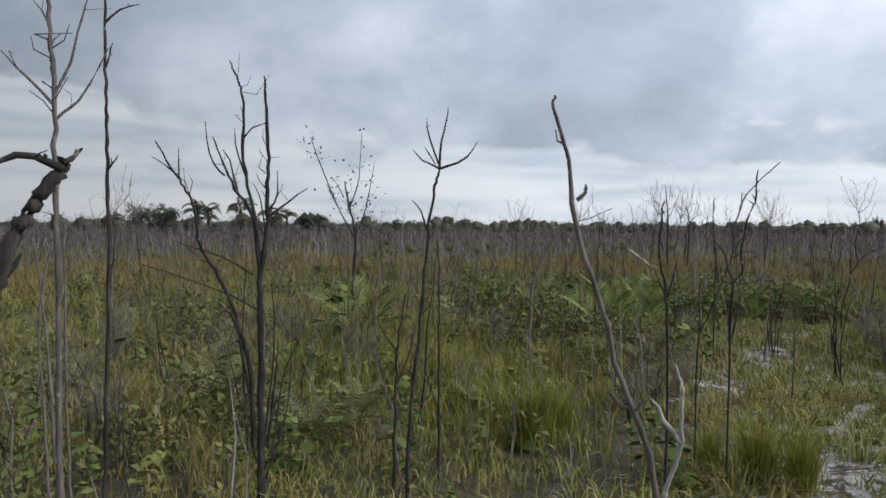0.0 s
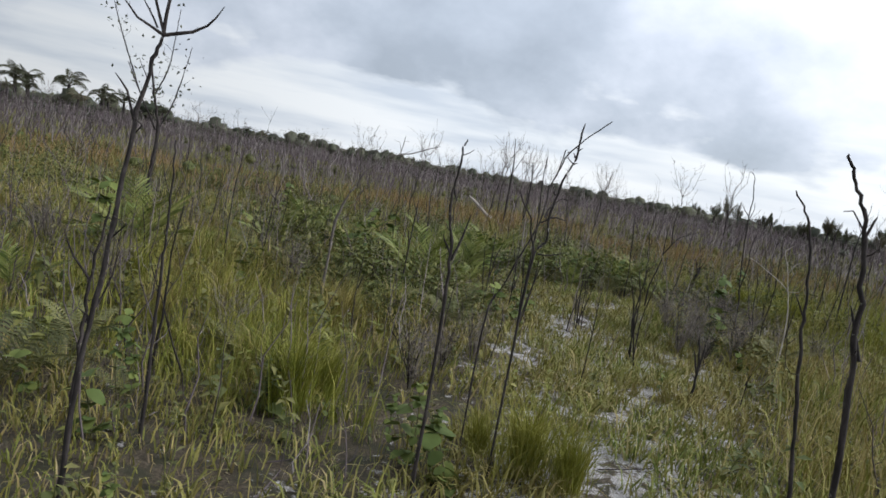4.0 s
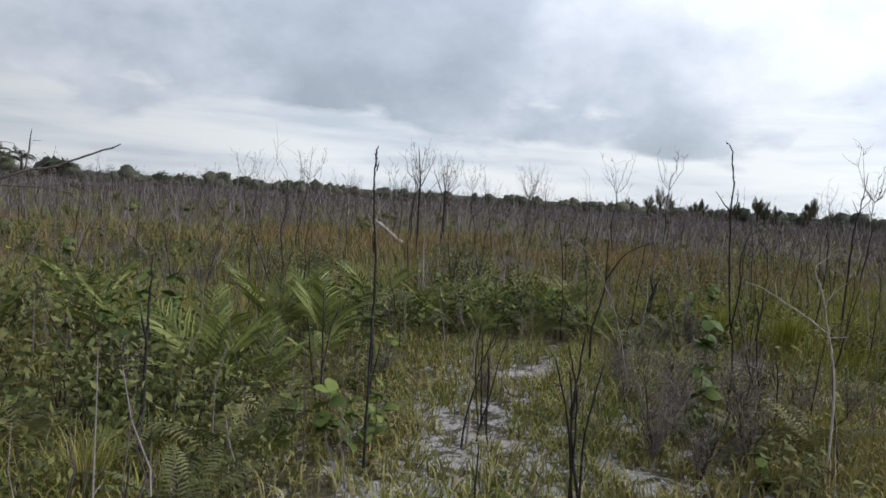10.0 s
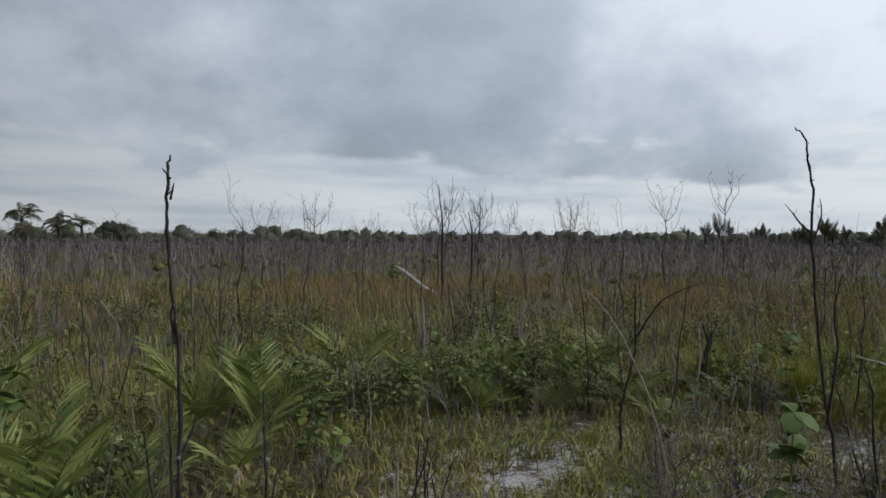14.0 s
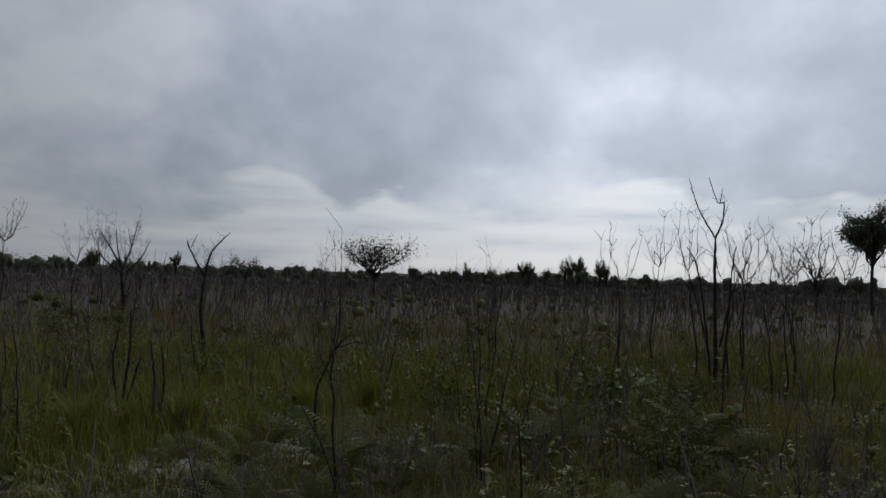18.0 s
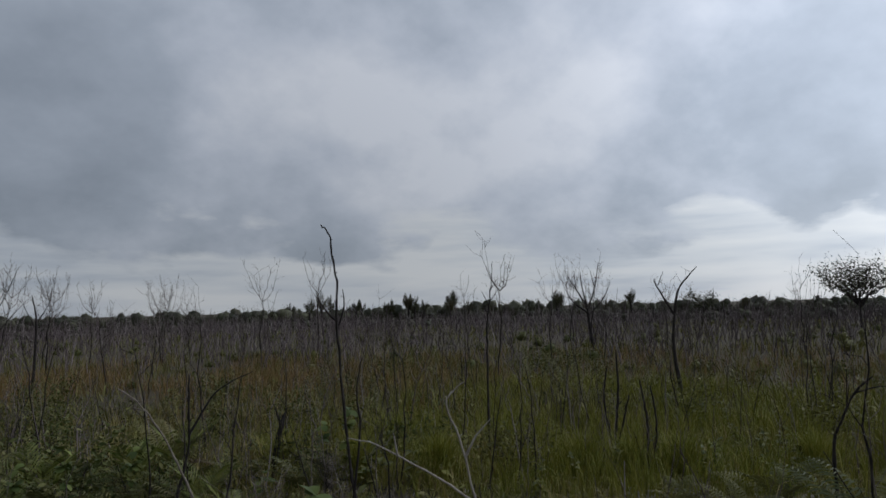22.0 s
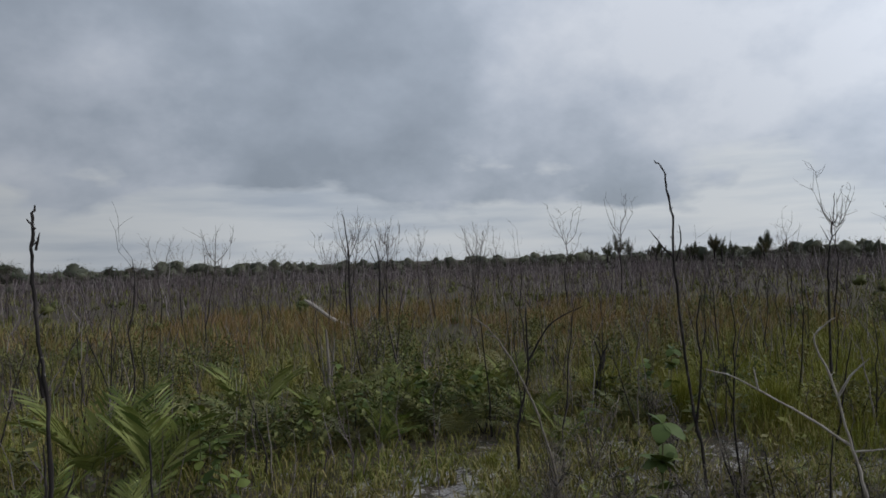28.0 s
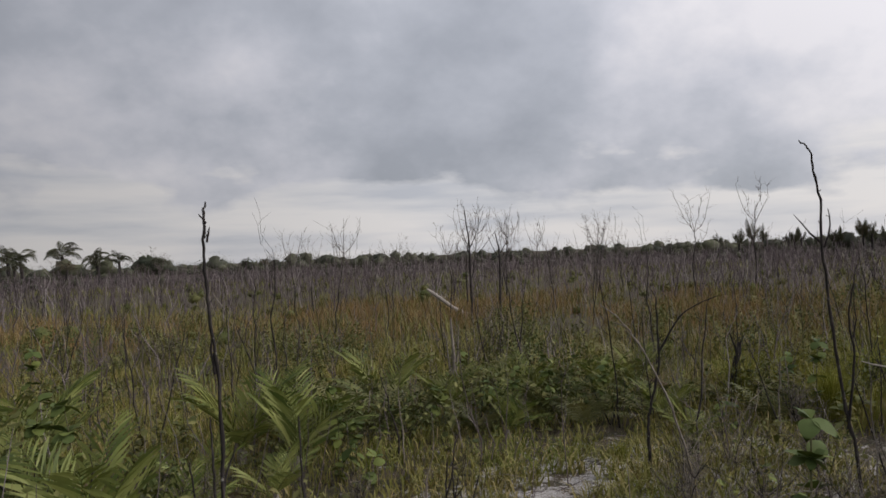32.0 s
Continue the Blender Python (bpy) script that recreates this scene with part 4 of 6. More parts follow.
dead_tree("dead_pole", "dark knotted dead pole with peeling bark", (2.79, 6.81), [
    (0.0075, 0.0035, [(0.00, 0.00, 0.55), (0.00, 0.00, 0.80), (0.00, 0.00, 1.14), (-0.02, -0.00, 1.36), (-0.03, -0.00, 1.50), (-0.03, -0.00, 1.64), (-0.02, -0.00, 1.72)]),
    (0.0040, 0.0020, [(-0.02, -0.00, 1.59), (-0.01, -0.00, 1.64)]),
    (0.0040, 0.0020, [(-0.02, -0.00, 1.65), (-0.04, -0.01, 1.68)]),
    (0.0050, 0.0020, [(-0.01, -0.00, 1.17), (-0.02, -0.00, 1.25), (-0.01, -0.00, 1.30)])], CHAR)
dead_tree("dead_branch", "charred upright branch with one long arching fork", (5.21, 8.67), [
    (0.0110, 0.0050, [(0.00, 0.00, 0.32), (0.02, -0.01, 0.47), (0.07, -0.04, 0.76), (0.07, -0.04, 0.98), (0.07, -0.04, 1.19)]),
    (0.0080, 0.0030, [(0.07, -0.04, 0.82), (0.14, -0.07, 0.95), (0.20, -0.11, 1.06), (0.29, -0.16, 1.13), (0.40, -0.23, 1.19)])], CHAR)
dead_tree("dead_pole", "pale slanting dry pole with a frayed top", (5.09, 7.94), [
    (0.0080, 0.0030, [(0.00, 0.00, 0.23), (-0.08, 0.05, 0.60), (-0.15, 0.09, 0.80), (-0.23, 0.12, 0.97), (-0.32, 0.17, 1.12), (-0.41, 0.21, 1.20)]),
    (0.0040, 0.0020, [(-0.28, 0.15, 1.07), (-0.35, 0.18, 1.10)])], PALE)
dead_tree("dead_stump", "short broken charred stump with splintered top", (6.80, 10.15), [
    (0.0330, 0.0240, [(0.00, 0.00, 0.00), (0.02, -0.01, 0.22), (0.05, -0.02, 0.42), (0.09, -0.03, 0.60)]),
    (0.0120, 0.0040, [(0.06, -0.02, 0.50), (0.03, -0.01, 0.63), (0.00, 0.01, 0.72)]),
    (0.0100, 0.0030, [(0.07, -0.03, 0.56), (0.13, -0.06, 0.68)])], CHAR)
dead_tree("dead_stump", "pale split stump of weathered upright splinters", (4.62, 12.2), [
    (0.0260, 0.0120, [(0.00, 0.00, 0.00), (0.01, 0.00, 0.35), (-0.01, 0.00, 0.78)]),
    (0.0160, 0.0050, [(0.02, 0.00, 0.05), (0.06, 0.01, 0.40), (0.08, 0.01, 0.70)]),
    (0.0130, 0.0040, [(-0.02, 0.00, 0.05), (-0.06, 0.00, 0.38), (-0.07, 0.00, 0.60)])], PALE)
dead_tree("dead_branch", "pale bleached forked branch leaning in the grass", (5.24, 6.17), [
    (0.0060, 0.0022, [(0.00, 0.00, 0.52), (-0.02, 0.03, 0.76), (-0.04, 0.05, 0.88), (-0.07, 0.08, 1.07), (-0.11, 0.11, 1.20), (-0.10, 0.10, 1.25), (-0.06, 0.07, 1.29)]),
    (0.0045, 0.0020, [(-0.04, 0.05, 0.87), (-0.12, 0.13, 0.95), (-0.21, 0.21, 1.02), (-0.29, 0.28, 1.08), (-0.37, 0.34, 1.11)]),
    (0.0050, 0.0020, [(-0.06, 0.07, 1.03), (-0.04, 0.04, 1.10), (-0.00, 0.00, 1.16)]),
    (0.0040, 0.0020, [(-0.24, 0.23, 1.04), (-0.25, 0.24, 1.12)]),
    (0.0040, 0.0020, [(-0.03, 0.04, 0.85), (0.02, -0.03, 0.87)])], BLEACH)
dead_tree("dead_sapling", "thin bare sapling with fine side twigs", (8.75, 9.20), [
    (0.0140, 0.0030, [(0.00, 0.00, 1.08), (0.01, -0.01, 1.43), (0.03, -0.04, 1.67), (0.06, -0.06, 2.03)]),
    (0.0050, 0.0020, [(0.02, -0.03, 1.56), (-0.03, 0.03, 1.73)]),
    (0.0050, 0.0020, [(0.03, -0.03, 1.61), (0.10, -0.11, 1.75)]),
    (0.0040, 0.0020, [(0.04, -0.04, 1.73), (0.08, -0.09, 1.84)]),
    (0.0040, 0.0020, [(0.01, -0.02, 1.49), (-0.06, 0.07, 1.61)])], CHAR)
dead_tree("dead_tree", "bare two-armed dead tree with twisted arms", (13.31, 9.27), [
    (0.0400, 0.0200, [(0.00, 0.00, 0.31), (-0.03, 0.06, 0.85), (-0.01, 0.02, 1.39)]),
    (0.0220, 0.0060, [(-0.01, 0.02, 1.39), (0.01, -0.03, 1.71), (0.07, -0.14, 1.90), (0.14, -0.30, 2.09)]),
    (0.0200, 0.0060, [(-0.02, 0.03, 1.37), (-0.08, 0.17, 1.66), (-0.13, 0.25, 1.83), (-0.14, 0.27, 1.94)]),
    (0.0080, 0.0030, [(-0.11, 0.22, 1.82), (-0.07, 0.14, 2.04)])], CHAR)
dead_tree("dead_tree", "bare dead tree with a wide forked crown", (12.91, 1.77), [
    (0.0350, 0.0160, [(0.00, 0.00, -0.93), (0.00, 0.00, 0.07), (0.00, 0.01, 1.08), (0.01, 0.02, 1.65), (0.01, 0.02, 2.12)]),
    (0.0140, 0.0040, [(0.01, 0.02, 2.12), (0.04, 0.14, 2.34), (0.07, 0.26, 2.60), (0.09, 0.36, 2.97)]),
    (0.0140, 0.0050, [(0.01, 0.02, 2.12), (-0.02, -0.06, 2.34), (-0.02, -0.08, 2.59), (0.00, 0.01, 2.63), (0.03, 0.11, 2.96)]),
    (0.0080, 0.0030, [(-0.02, -0.06, 2.34), (-0.04, -0.13, 2.59)]),
    (0.0070, 0.0030, [(-0.01, -0.03, 2.61), (-0.02, -0.06, 2.81)]),
    (0.0200, 0.0060, [(0.02, 0.07, -0.87), (0.02, 0.06, 0.14), (0.04, 0.14, 1.07), (0.06, 0.24, 1.72), (0.10, 0.37, 2.01)])] + [
    (0.0200, 0.0060, [(-0.02, -0.08, -0.84), (-0.03, -0.09, 0.15), (-0.04, -0.15, 1.09), (-0.05, -0.19, 1.73), (-0.07, -0.23, 2.02)]),
    (0.0140, 0.0040, [(0.02, 0.07, 0.49), (0.06, 0.23, 1.21), (0.11, 0.42, 1.86)]),
    (0.0140, 0.0040, [(-0.01, -0.05, 0.65), (-0.05, -0.19, 1.37), (-0.11, -0.36, 1.81)])], CHAR)
dead_tree("dead_tree", "slender bare dead tree with fine branching top", (6.49, 19.19), [
    (0.0300, 0.0080, [(0.00, 0.00, 0.11), (-0.01, 0.00, 1.12), (-0.01, 0.00, 1.75), (-0.05, 0.01, 2.13), (-0.10, 0.02, 2.57)]),
    (0.0100, 0.0030, [(-0.00, 0.00, 1.62), (0.19, -0.05, 2.06), (0.33, -0.08, 2.47)]),
    (0.0100, 0.0030, [(-0.02, 0.00, 1.50), (-0.18, 0.04, 1.95)]),
    (0.0070, 0.0030, [(0.02, -0.00, 1.24), (0.36, -0.09, 1.73), (0.62, -0.16, 2.04)])], CHAR)
dead_tree("dead_tree", "small bare dead tree with spreading fine twigs", (7.35, 20.00), [
    (0.0300, 0.0080, [(0.00, 0.00, -0.01), (0.04, -0.01, 1.06), (0.03, -0.01, 1.60), (-0.05, 0.01, 2.01)]),
    (0.0100, 0.0030, [(0.05, -0.01, 1.46), (0.27, -0.08, 1.93), (0.19, -0.05, 2.20)]),
    (0.0100, 0.0030, [(0.04, -0.01, 1.33), (-0.15, 0.04, 1.74), (-0.22, 0.06, 1.99)]),
    (0.0080, 0.0030, [(0.05, -0.01, 1.20), (0.39, -0.11, 1.58)])], CHAR)
dead_tree("dead_tree", "broad bare dead tree with many upright limbs", (24.57, 17.78), [
    (0.0800, 0.0300, [(0.00, 0.00, -0.45), (-0.05, 0.07, 0.74), (-0.09, 0.13, 1.53)]),
    (0.0300, 0.0100, [(-0.08, 0.13, 1.43), (-0.28, 0.44, 2.11), (-0.45, 0.68, 2.59)]),
    (0.0300, 0.0100, [(-0.08, 0.13, 1.43), (-0.16, 0.25, 2.12), (-0.19, 0.30, 2.72)]),
    (0.0300, 0.0100, [(-0.07, 0.11, 1.33), (0.07, -0.12, 2.14), (0.16, -0.26, 3.05)]),
    (0.0300, 0.0100, [(-0.06, 0.09, 1.14), (0.23, -0.37, 1.76), (0.37, -0.60, 2.37)]),
    (0.0300, 0.0100, [(-0.07, 0.11, 1.24), (-0.38, 0.58, 1.71), (-0.51, 0.78, 2.19)]),
    (0.0150, 0.0060, [(0.07, -0.12, 2.14), (0.01, -0.01, 2.74)]),
    (0.0150, 0.0060, [(-0.28, 0.44, 2.11), (-0.32, 0.49, 2.80)])], CHAR)
dead_tree("fallen_trunk", "pale bleached trunk leaning among dead stems", (6.69, 20.17), [
    (0.0600, 0.0350, [(0.00, 0.00, -0.10), (-0.33, 0.06, 0.17), (-0.66, 0.13, 0.43), (-1.02, 0.20, 0.71)])], BLEACH)
dead_tree("leafing_tree", "half bare young tree with sparse dark leaves", (-1.31, 10.01), [
    (0.0300, 0.0100, [(0.00, 0.00, 0.59), (0.03, 0.00, 1.25), (-0.06, -0.01, 1.67), (-0.13, -0.02, 2.07)]),
    (0.0120, 0.0040, [(0.03, 0.00, 1.25), (0.18, 0.02, 1.67), (0.31, 0.04, 2.36)]),
    (0.0120, 0.0040, [(-0.00, -0.00, 1.25), (-0.22, -0.03, 1.67), (-0.40, -0.06, 2.03)]),
    (0.0100, 0.0040, [(-0.06, -0.01, 1.67), (0.07, 0.01, 2.08), (0.12, 0.02, 2.79)]),
    (0.0100, 0.0040, [(-0.22, -0.03, 1.67), (-0.51, -0.08, 2.39), (-0.62, -0.10, 2.71)]),
    (0.0080, 0.0030, [(-0.14, -0.02, 1.83), (-0.29, -0.04, 2.11)])], LEAFY)
dead_tree("dead_pole", "thin charred leaning pole with a crooked tip", (1.82, 1.95), [
    (0.0100, 0.0030, [(0.00, 0.00, 0.47), (-0.03, 0.03, 0.90), (-0.05, 0.05, 1.21), (-0.08, 0.07, 1.46), (-0.11, 0.10, 1.58), (-0.13, 0.12, 1.64)]),
    (0.0040, 0.0020, [(-0.08, 0.07, 1.46), (-0.07, 0.06, 1.51)]),
    (0.0040, 0.0020, [(-0.04, 0.04, 1.18), (-0.06, 0.06, 1.26), (-0.07, 0.07, 1.30)])], CHAR)
dead_tree("dead_pole", "thin charred pole bent at the top", (2.43, 2.73), [
    (0.0100, 0.0030, [(0.00, 0.00, 0.28), (-0.03, 0.02, 0.62), (-0.07, 0.06, 0.98), (-0.09, 0.08, 1.22), (-0.12, 0.11, 1.46), (-0.18, 0.15, 1.59)]),
    (0.0040, 0.0020, [(-0.08, 0.07, 1.13), (-0.12, 0.10, 1.22)])], CHAR)
dead_tree("dead_tree", "split charred trunk with a thin crooked pole above", (1.15, 3.37), [
    (0.0085, 0.0028, [(0.00, 0.00, 0.65), (-0.01, 0.00, 1.02), (-0.02, 0.00, 1.15), (-0.05, 0.00, 1.29), (-0.05, 0.00, 1.39), (-0.04, 0.00, 1.48), (-0.04, 0.00, 1.53), (-0.03, 0.00, 1.57)]),
    (0.0060, 0.0030, [(-0.01, 0.00, 1.08), (0.02, -0.00, 1.18), (0.04, -0.00, 1.28)]),
    (0.0050, 0.0030, [(-0.02, 0.00, 1.11), (-0.04, 0.00, 1.14), (-0.06, 0.00, 1.18)]),
    (0.0050, 0.0020, [(-0.05, 0.00, 1.37), (-0.03, 0.00, 1.32)])], CHAR)
dead_tree("dead_pole", "thin grey pole arching over to a long fine tip", (0.85, 6.32), [
    (0.0120, 0.0030, [(0.00, 0.00, 0.72), (0.05, 0.01, 0.98), (0.11, 0.02, 1.13), (0.20, 0.03, 1.29), (0.30, 0.05, 1.39), (0.44, 0.06, 1.47), (0.62, 0.07, 1.53), (0.79, 0.07, 1.61)]),
    (0.0040, 0.0020, [(0.46, 0.06, 1.48), (0.47, 0.06, 1.56), (0.48, 0.06, 1.64)]),
    (0.0040, 0.0020, [(0.37, 0.05, 1.42), (0.51, 0.06, 1.42), (0.65, 0.07, 1.40)])], GREY)
dead_tree("dead_branch", "short charred branch leaning over the grass", (8.86, 6.04), [
    (0.0140, 0.0060, [(0.00, 0.00, 0.50), (0.01, -0.03, 0.62), (0.04, -0.15, 0.88), (0.07, -0.26, 1.00)]),
    (0.0060, 0.0030, [(0.03, -0.09, 0.74), (0.03, -0.11, 1.04)]),
    (0.0060, 0.0030, [(0.04, -0.15, 0.88), (0.08, -0.30, 0.93), (0.12, -0.44, 0.91)])], CHAR)
dead_tree("dead_stick", "thin burnt stick standing in sandy grass", (2.81, 5.31), [
    (0.0057, 0.0023, [(0.00, 0.00, 0.00), (0.01, -0.00, 0.35), (0.01, -0.01, 0.73)]),
    (0.0040, 0.0023, [(0.01, -0.01, 0.40), (-0.02, 0.01, 0.47)])], CHAR)
dead_tree("dead_stick", "thin burnt stick standing in sandy grass", (3.59, 5.07), [
    (0.0124, 0.0050, [(0.00, 0.00, -0.00), (0.01, -0.01, 0.28), (-0.02, 0.02, 0.55)]),
    (0.0087, 0.0050, [(0.01, -0.01, 0.28), (0.02, -0.02, 0.49)]),
    (0.0087, 0.0050, [(0.01, -0.01, 0.25), (-0.03, 0.03, 0.43)])], CHAR)
dead_tree("dead_stick", "clump of thin burnt sticks in sandy grass", (3.70, 6.10), [
    (0.0091, 0.0036, [(0.00, 0.00, 0.00), (-0.07, 0.05, 0.42), (-0.05, 0.03, 0.90)]),
    (0.0064, 0.0036, [(-0.04, 0.03, 0.01), (-0.09, 0.05, 0.45), (-0.16, 0.09, 0.76)]),
    (0.0064, 0.0036, [(-0.02, 0.01, 0.01), (-0.02, 0.01, 0.42), (0.03, -0.02, 0.77)]),
    (0.0064, 0.0036, [(-0.06, 0.04, 0.01), (-0.06, 0.04, 0.56), (-0.11, 0.07, 0.83)])], CHAR)
dead_tree("dead_stick", "thin burnt stick standing in sandy grass", (1.09, 5.95), [
    (0.0065, 0.0026, [(0.00, 0.00, 0.00), (-0.01, -0.00, 0.34), (0.01, 0.00, 0.68)]),
    (0.0045, 0.0026, [(-0.00, -0.00, 0.39), (0.03, 0.00, 0.51)])], CHAR)
dead_tree("dead_stick", "thin burnt stick standing in sandy grass", (4.14, 5.19), [
    (0.0061, 0.0024, [(0.00, 0.00, 0.00), (0.01, -0.01, 0.27)]),
    (0.0043, 0.0024, [(0.00, -0.00, 0.18), (0.02, -0.02, 0.29)])], CHAR)
dead_tree("dead_stick", "thin burnt stick standing in sandy grass", (1.76, 5.67), [
    (0.0059, 0.0023, [(0.00, 0.00, 0.00), (0.01, -0.00, 0.35), (0.03, -0.00, 0.60)])], CHAR)
dead_tree("dead_stick", "thin burnt stick standing in sandy grass", (2.14, 5.56), [
    (0.0049, 0.0020, [(0.00, 0.00, 0.00), (0.04, -0.01, 0.29), (0.03, -0.01, 0.47)])], CHAR)
dead_tree("dead_stick", "clump of thin burnt sticks in sandy grass", (2.65, 7.57), [
    (0.0087, 0.0035, [(0.00, 0.00, -0.00), (-0.00, 0.00, 0.43), (-0.01, 0.00, 0.87)]),
    (0.0061, 0.0035, [(-0.00, 0.00, 0.28), (0.04, -0.00, 0.57), (0.09, -0.00, 0.75)]),
    (0.0061, 0.0035, [(-0.01, 0.00, 0.03), (-0.07, 0.00, 0.43), (-0.10, -0.00, 0.69)])], CHAR)
dead_tree("dead_stick", "clump of thin burnt sticks in sandy grass", (3.01, 7.76), [
    (0.0093, 0.0037, [(0.00, 0.00, -0.00), (0.00, -0.00, 0.36), (-0.01, 0.00, 0.80)]),
    (0.0065, 0.0037, [(0.00, -0.00, 0.20), (0.05, -0.01, 0.46)])], CHAR)
dead_tree("dead_stick", "clump of thin burnt sticks in sandy grass", (3.67, 7.36), [
    (0.0077, 0.0031, [(0.00, 0.00, 0.00), (-0.02, 0.01, 0.33), (-0.03, 0.01, 0.63)]),
    (0.0054, 0.0031, [(-0.02, 0.01, 0.02), (-0.06, 0.02, 0.38), (-0.05, 0.01, 0.66)]),
    (0.0054, 0.0031, [(0.02, -0.01, 0.02), (0.02, -0.01, 0.36), (-0.00, 0.00, 0.51)])], CHAR)
dead_tree("dead_stick", "thin burnt stick standing in sandy grass", (4.11, 6.98), [
    (0.0073, 0.0029, [(0.00, 0.00, 0.00), (-0.01, 0.01, 0.29), (-0.04, 0.02, 0.48)]),
    (0.0051, 0.0029, [(-0.01, 0.00, 0.17), (0.02, -0.01, 0.38)])], CHAR)
dead_tree("dead_stick", "thin burnt stick standing in sandy grass", (1.65, 7.21), [
    (0.0109, 0.0044, [(0.00, 0.00, -0.00), (0.02, 0.01, 0.58), (0.04, 0.01, 1.08)]),
    (0.0076, 0.0044, [(0.02, 0.01, 0.63), (-0.01, -0.00, 0.78)])], CHAR)
dead_tree("dead_stick", "clump of thin burnt sticks in sandy grass", (9.01, 7.57), [
    (0.0164, 0.0066, [(0.00, 0.00, 0.00), (0.00, -0.00, 0.51), (-0.02, 0.04, 0.87)]),
    (0.0115, 0.0066, [(0.01, -0.02, 0.02), (0.04, -0.07, 0.46), (0.02, -0.04, 0.82)]),
    (0.0115, 0.0066, [(-0.01, 0.02, 0.03), (-0.06, 0.10, 0.41)])], CHAR)
dead_tree("dead_stick", "clump of thin burnt sticks in sandy grass", (9.62, 8.27), [
    (0.0187, 0.0075, [(0.00, 0.00, 0.00), (0.03, -0.05, 0.62), (0.03, -0.05, 1.08)]),
    (0.0131, 0.0075, [(0.01, -0.02, 0.03), (0.08, -0.15, 0.62)]),
    (0.0131, 0.0075, [(-0.00, 0.01, 0.06), (-0.04, 0.07, 0.56), (-0.02, 0.03, 0.91)])], CHAR)


# ---- countable plants, built once and copied ----
def put(proto, x, y, turn, size, tilt=(0, 0)):
    m = Matrix.LocRotScale((x, y, ground_of(x, y) - 0.01), Euler((radians(tilt[0]), radians(tilt[1]), turn)), (size, size, size))
    return copy_thing(proto, m)


def away(protos):
    """Take the patterns themselves out of the place once they are copied."""
    for p in protos:
        for o in (*p.children_recursive, p):
            bpy.data.objects.remove(o)


def sapling(tall, branches, mat, label):
    thing = tagged(new("dead_sapling"), label, "dead sapling", "burnt saplings")
    lean = rng.normal(0, 0.09, 2) * tall
    k = np.linspace(0, 1, 9)
    line = np.stack([lean[0] * k**1.4, lean[1] * k**1.4, tall * k], -1)
    line[1:, :2] += np.cumsum(rng.normal(0, 0.012 * tall, (8, 2)), 0)
    r0 = rng.uniform(0.006, 0.011)
    ob_from("stem", *tubes(line[None], (r0 * (1 - 0.65 * k) * rng.uniform(0.85, 1.2, 9))[None], 5), mat, thing, smooth=True)
    for _ in range(branches):
        s = int(rng.integers(3, 9))
        L = rng.uniform(0.14, 0.42) * tall
        b = rng.uniform(0, 2 * np.pi)
        out_ = np.array([np.cos(b), np.sin(b), 0]) * L * rng.uniform(0.25, 0.6)
        q = smooth_path([line[s], line[s] + out_ * 0.6 + [0, 0, L * 0.3], line[s] + out_ + [0, 0, L * 0.85]], 5)
        q[1:] += rng.normal(0, 0.015 * tall, (4, 3))
        rr = r0 * (1 - 0.65 * s / 9) * 0.62
        ms = [tubes(q[None], (rr * np.linspace(1, 0.35, 5))[None], 4)]
        for _ in range(2):
            e = q[int(rng.integers(1, 5))]
            o = np.array([*rng.normal(0, 0.5, 2), 0.8]) * rng.uniform(0.06, 0.13) * tall
            ms.append(tubes(np.array([[e, e + o * 0.5 + rng.normal(0, 0.01, 3), e + o]]), np.array([[rr * 0.55, rr * 0.42, rr * 0.25]]), 3))
        ob_from("branch", *join(ms), mat, thing, smooth=True)
    return thing


protos = [sapling(t_, b_, CHARBARK, "thin charred dead sapling with bare forked twigs") for t_, b_ in ((0.75, 2), (0.95, 3), (1.1, 4), (1.25, 3), (1.0, 5), (0.6, 1), (1.35, 4), (0.85, 0))]
protos += [sapling(t_, b_, PALEBARK, "thin grey weathered dead sapling with bare twigs") for t_, b_ in ((0.7, 2), (0.95, 4), (0.8, 5))]
x, y = scatter(420, -8, 14, 1.2, 14, lambda x, y: (walked(x, y) > 1.5) * (1 - 0.85 * clearing(x, y)) * (from_eye(x, y) < 11) * (from_eye(x, y) > 2.4))
count = 0
for i in range(len(x)):
    for _ in range(int(rng.integers(1, 5))):
        sx, sy = x[i] + rng.normal(0, 0.14), y[i] + rng.normal(0, 0.14)
        if count < 290 and float(walked(sx, sy)) > 1.5:
            put(protos[int(rng.integers(0, len(protos)))], sx, sy, rng.uniform(0, 6.28), rng.uniform(0.6, 1.15), rng.normal(0, 5, 2))
            count += 1
away(protos)


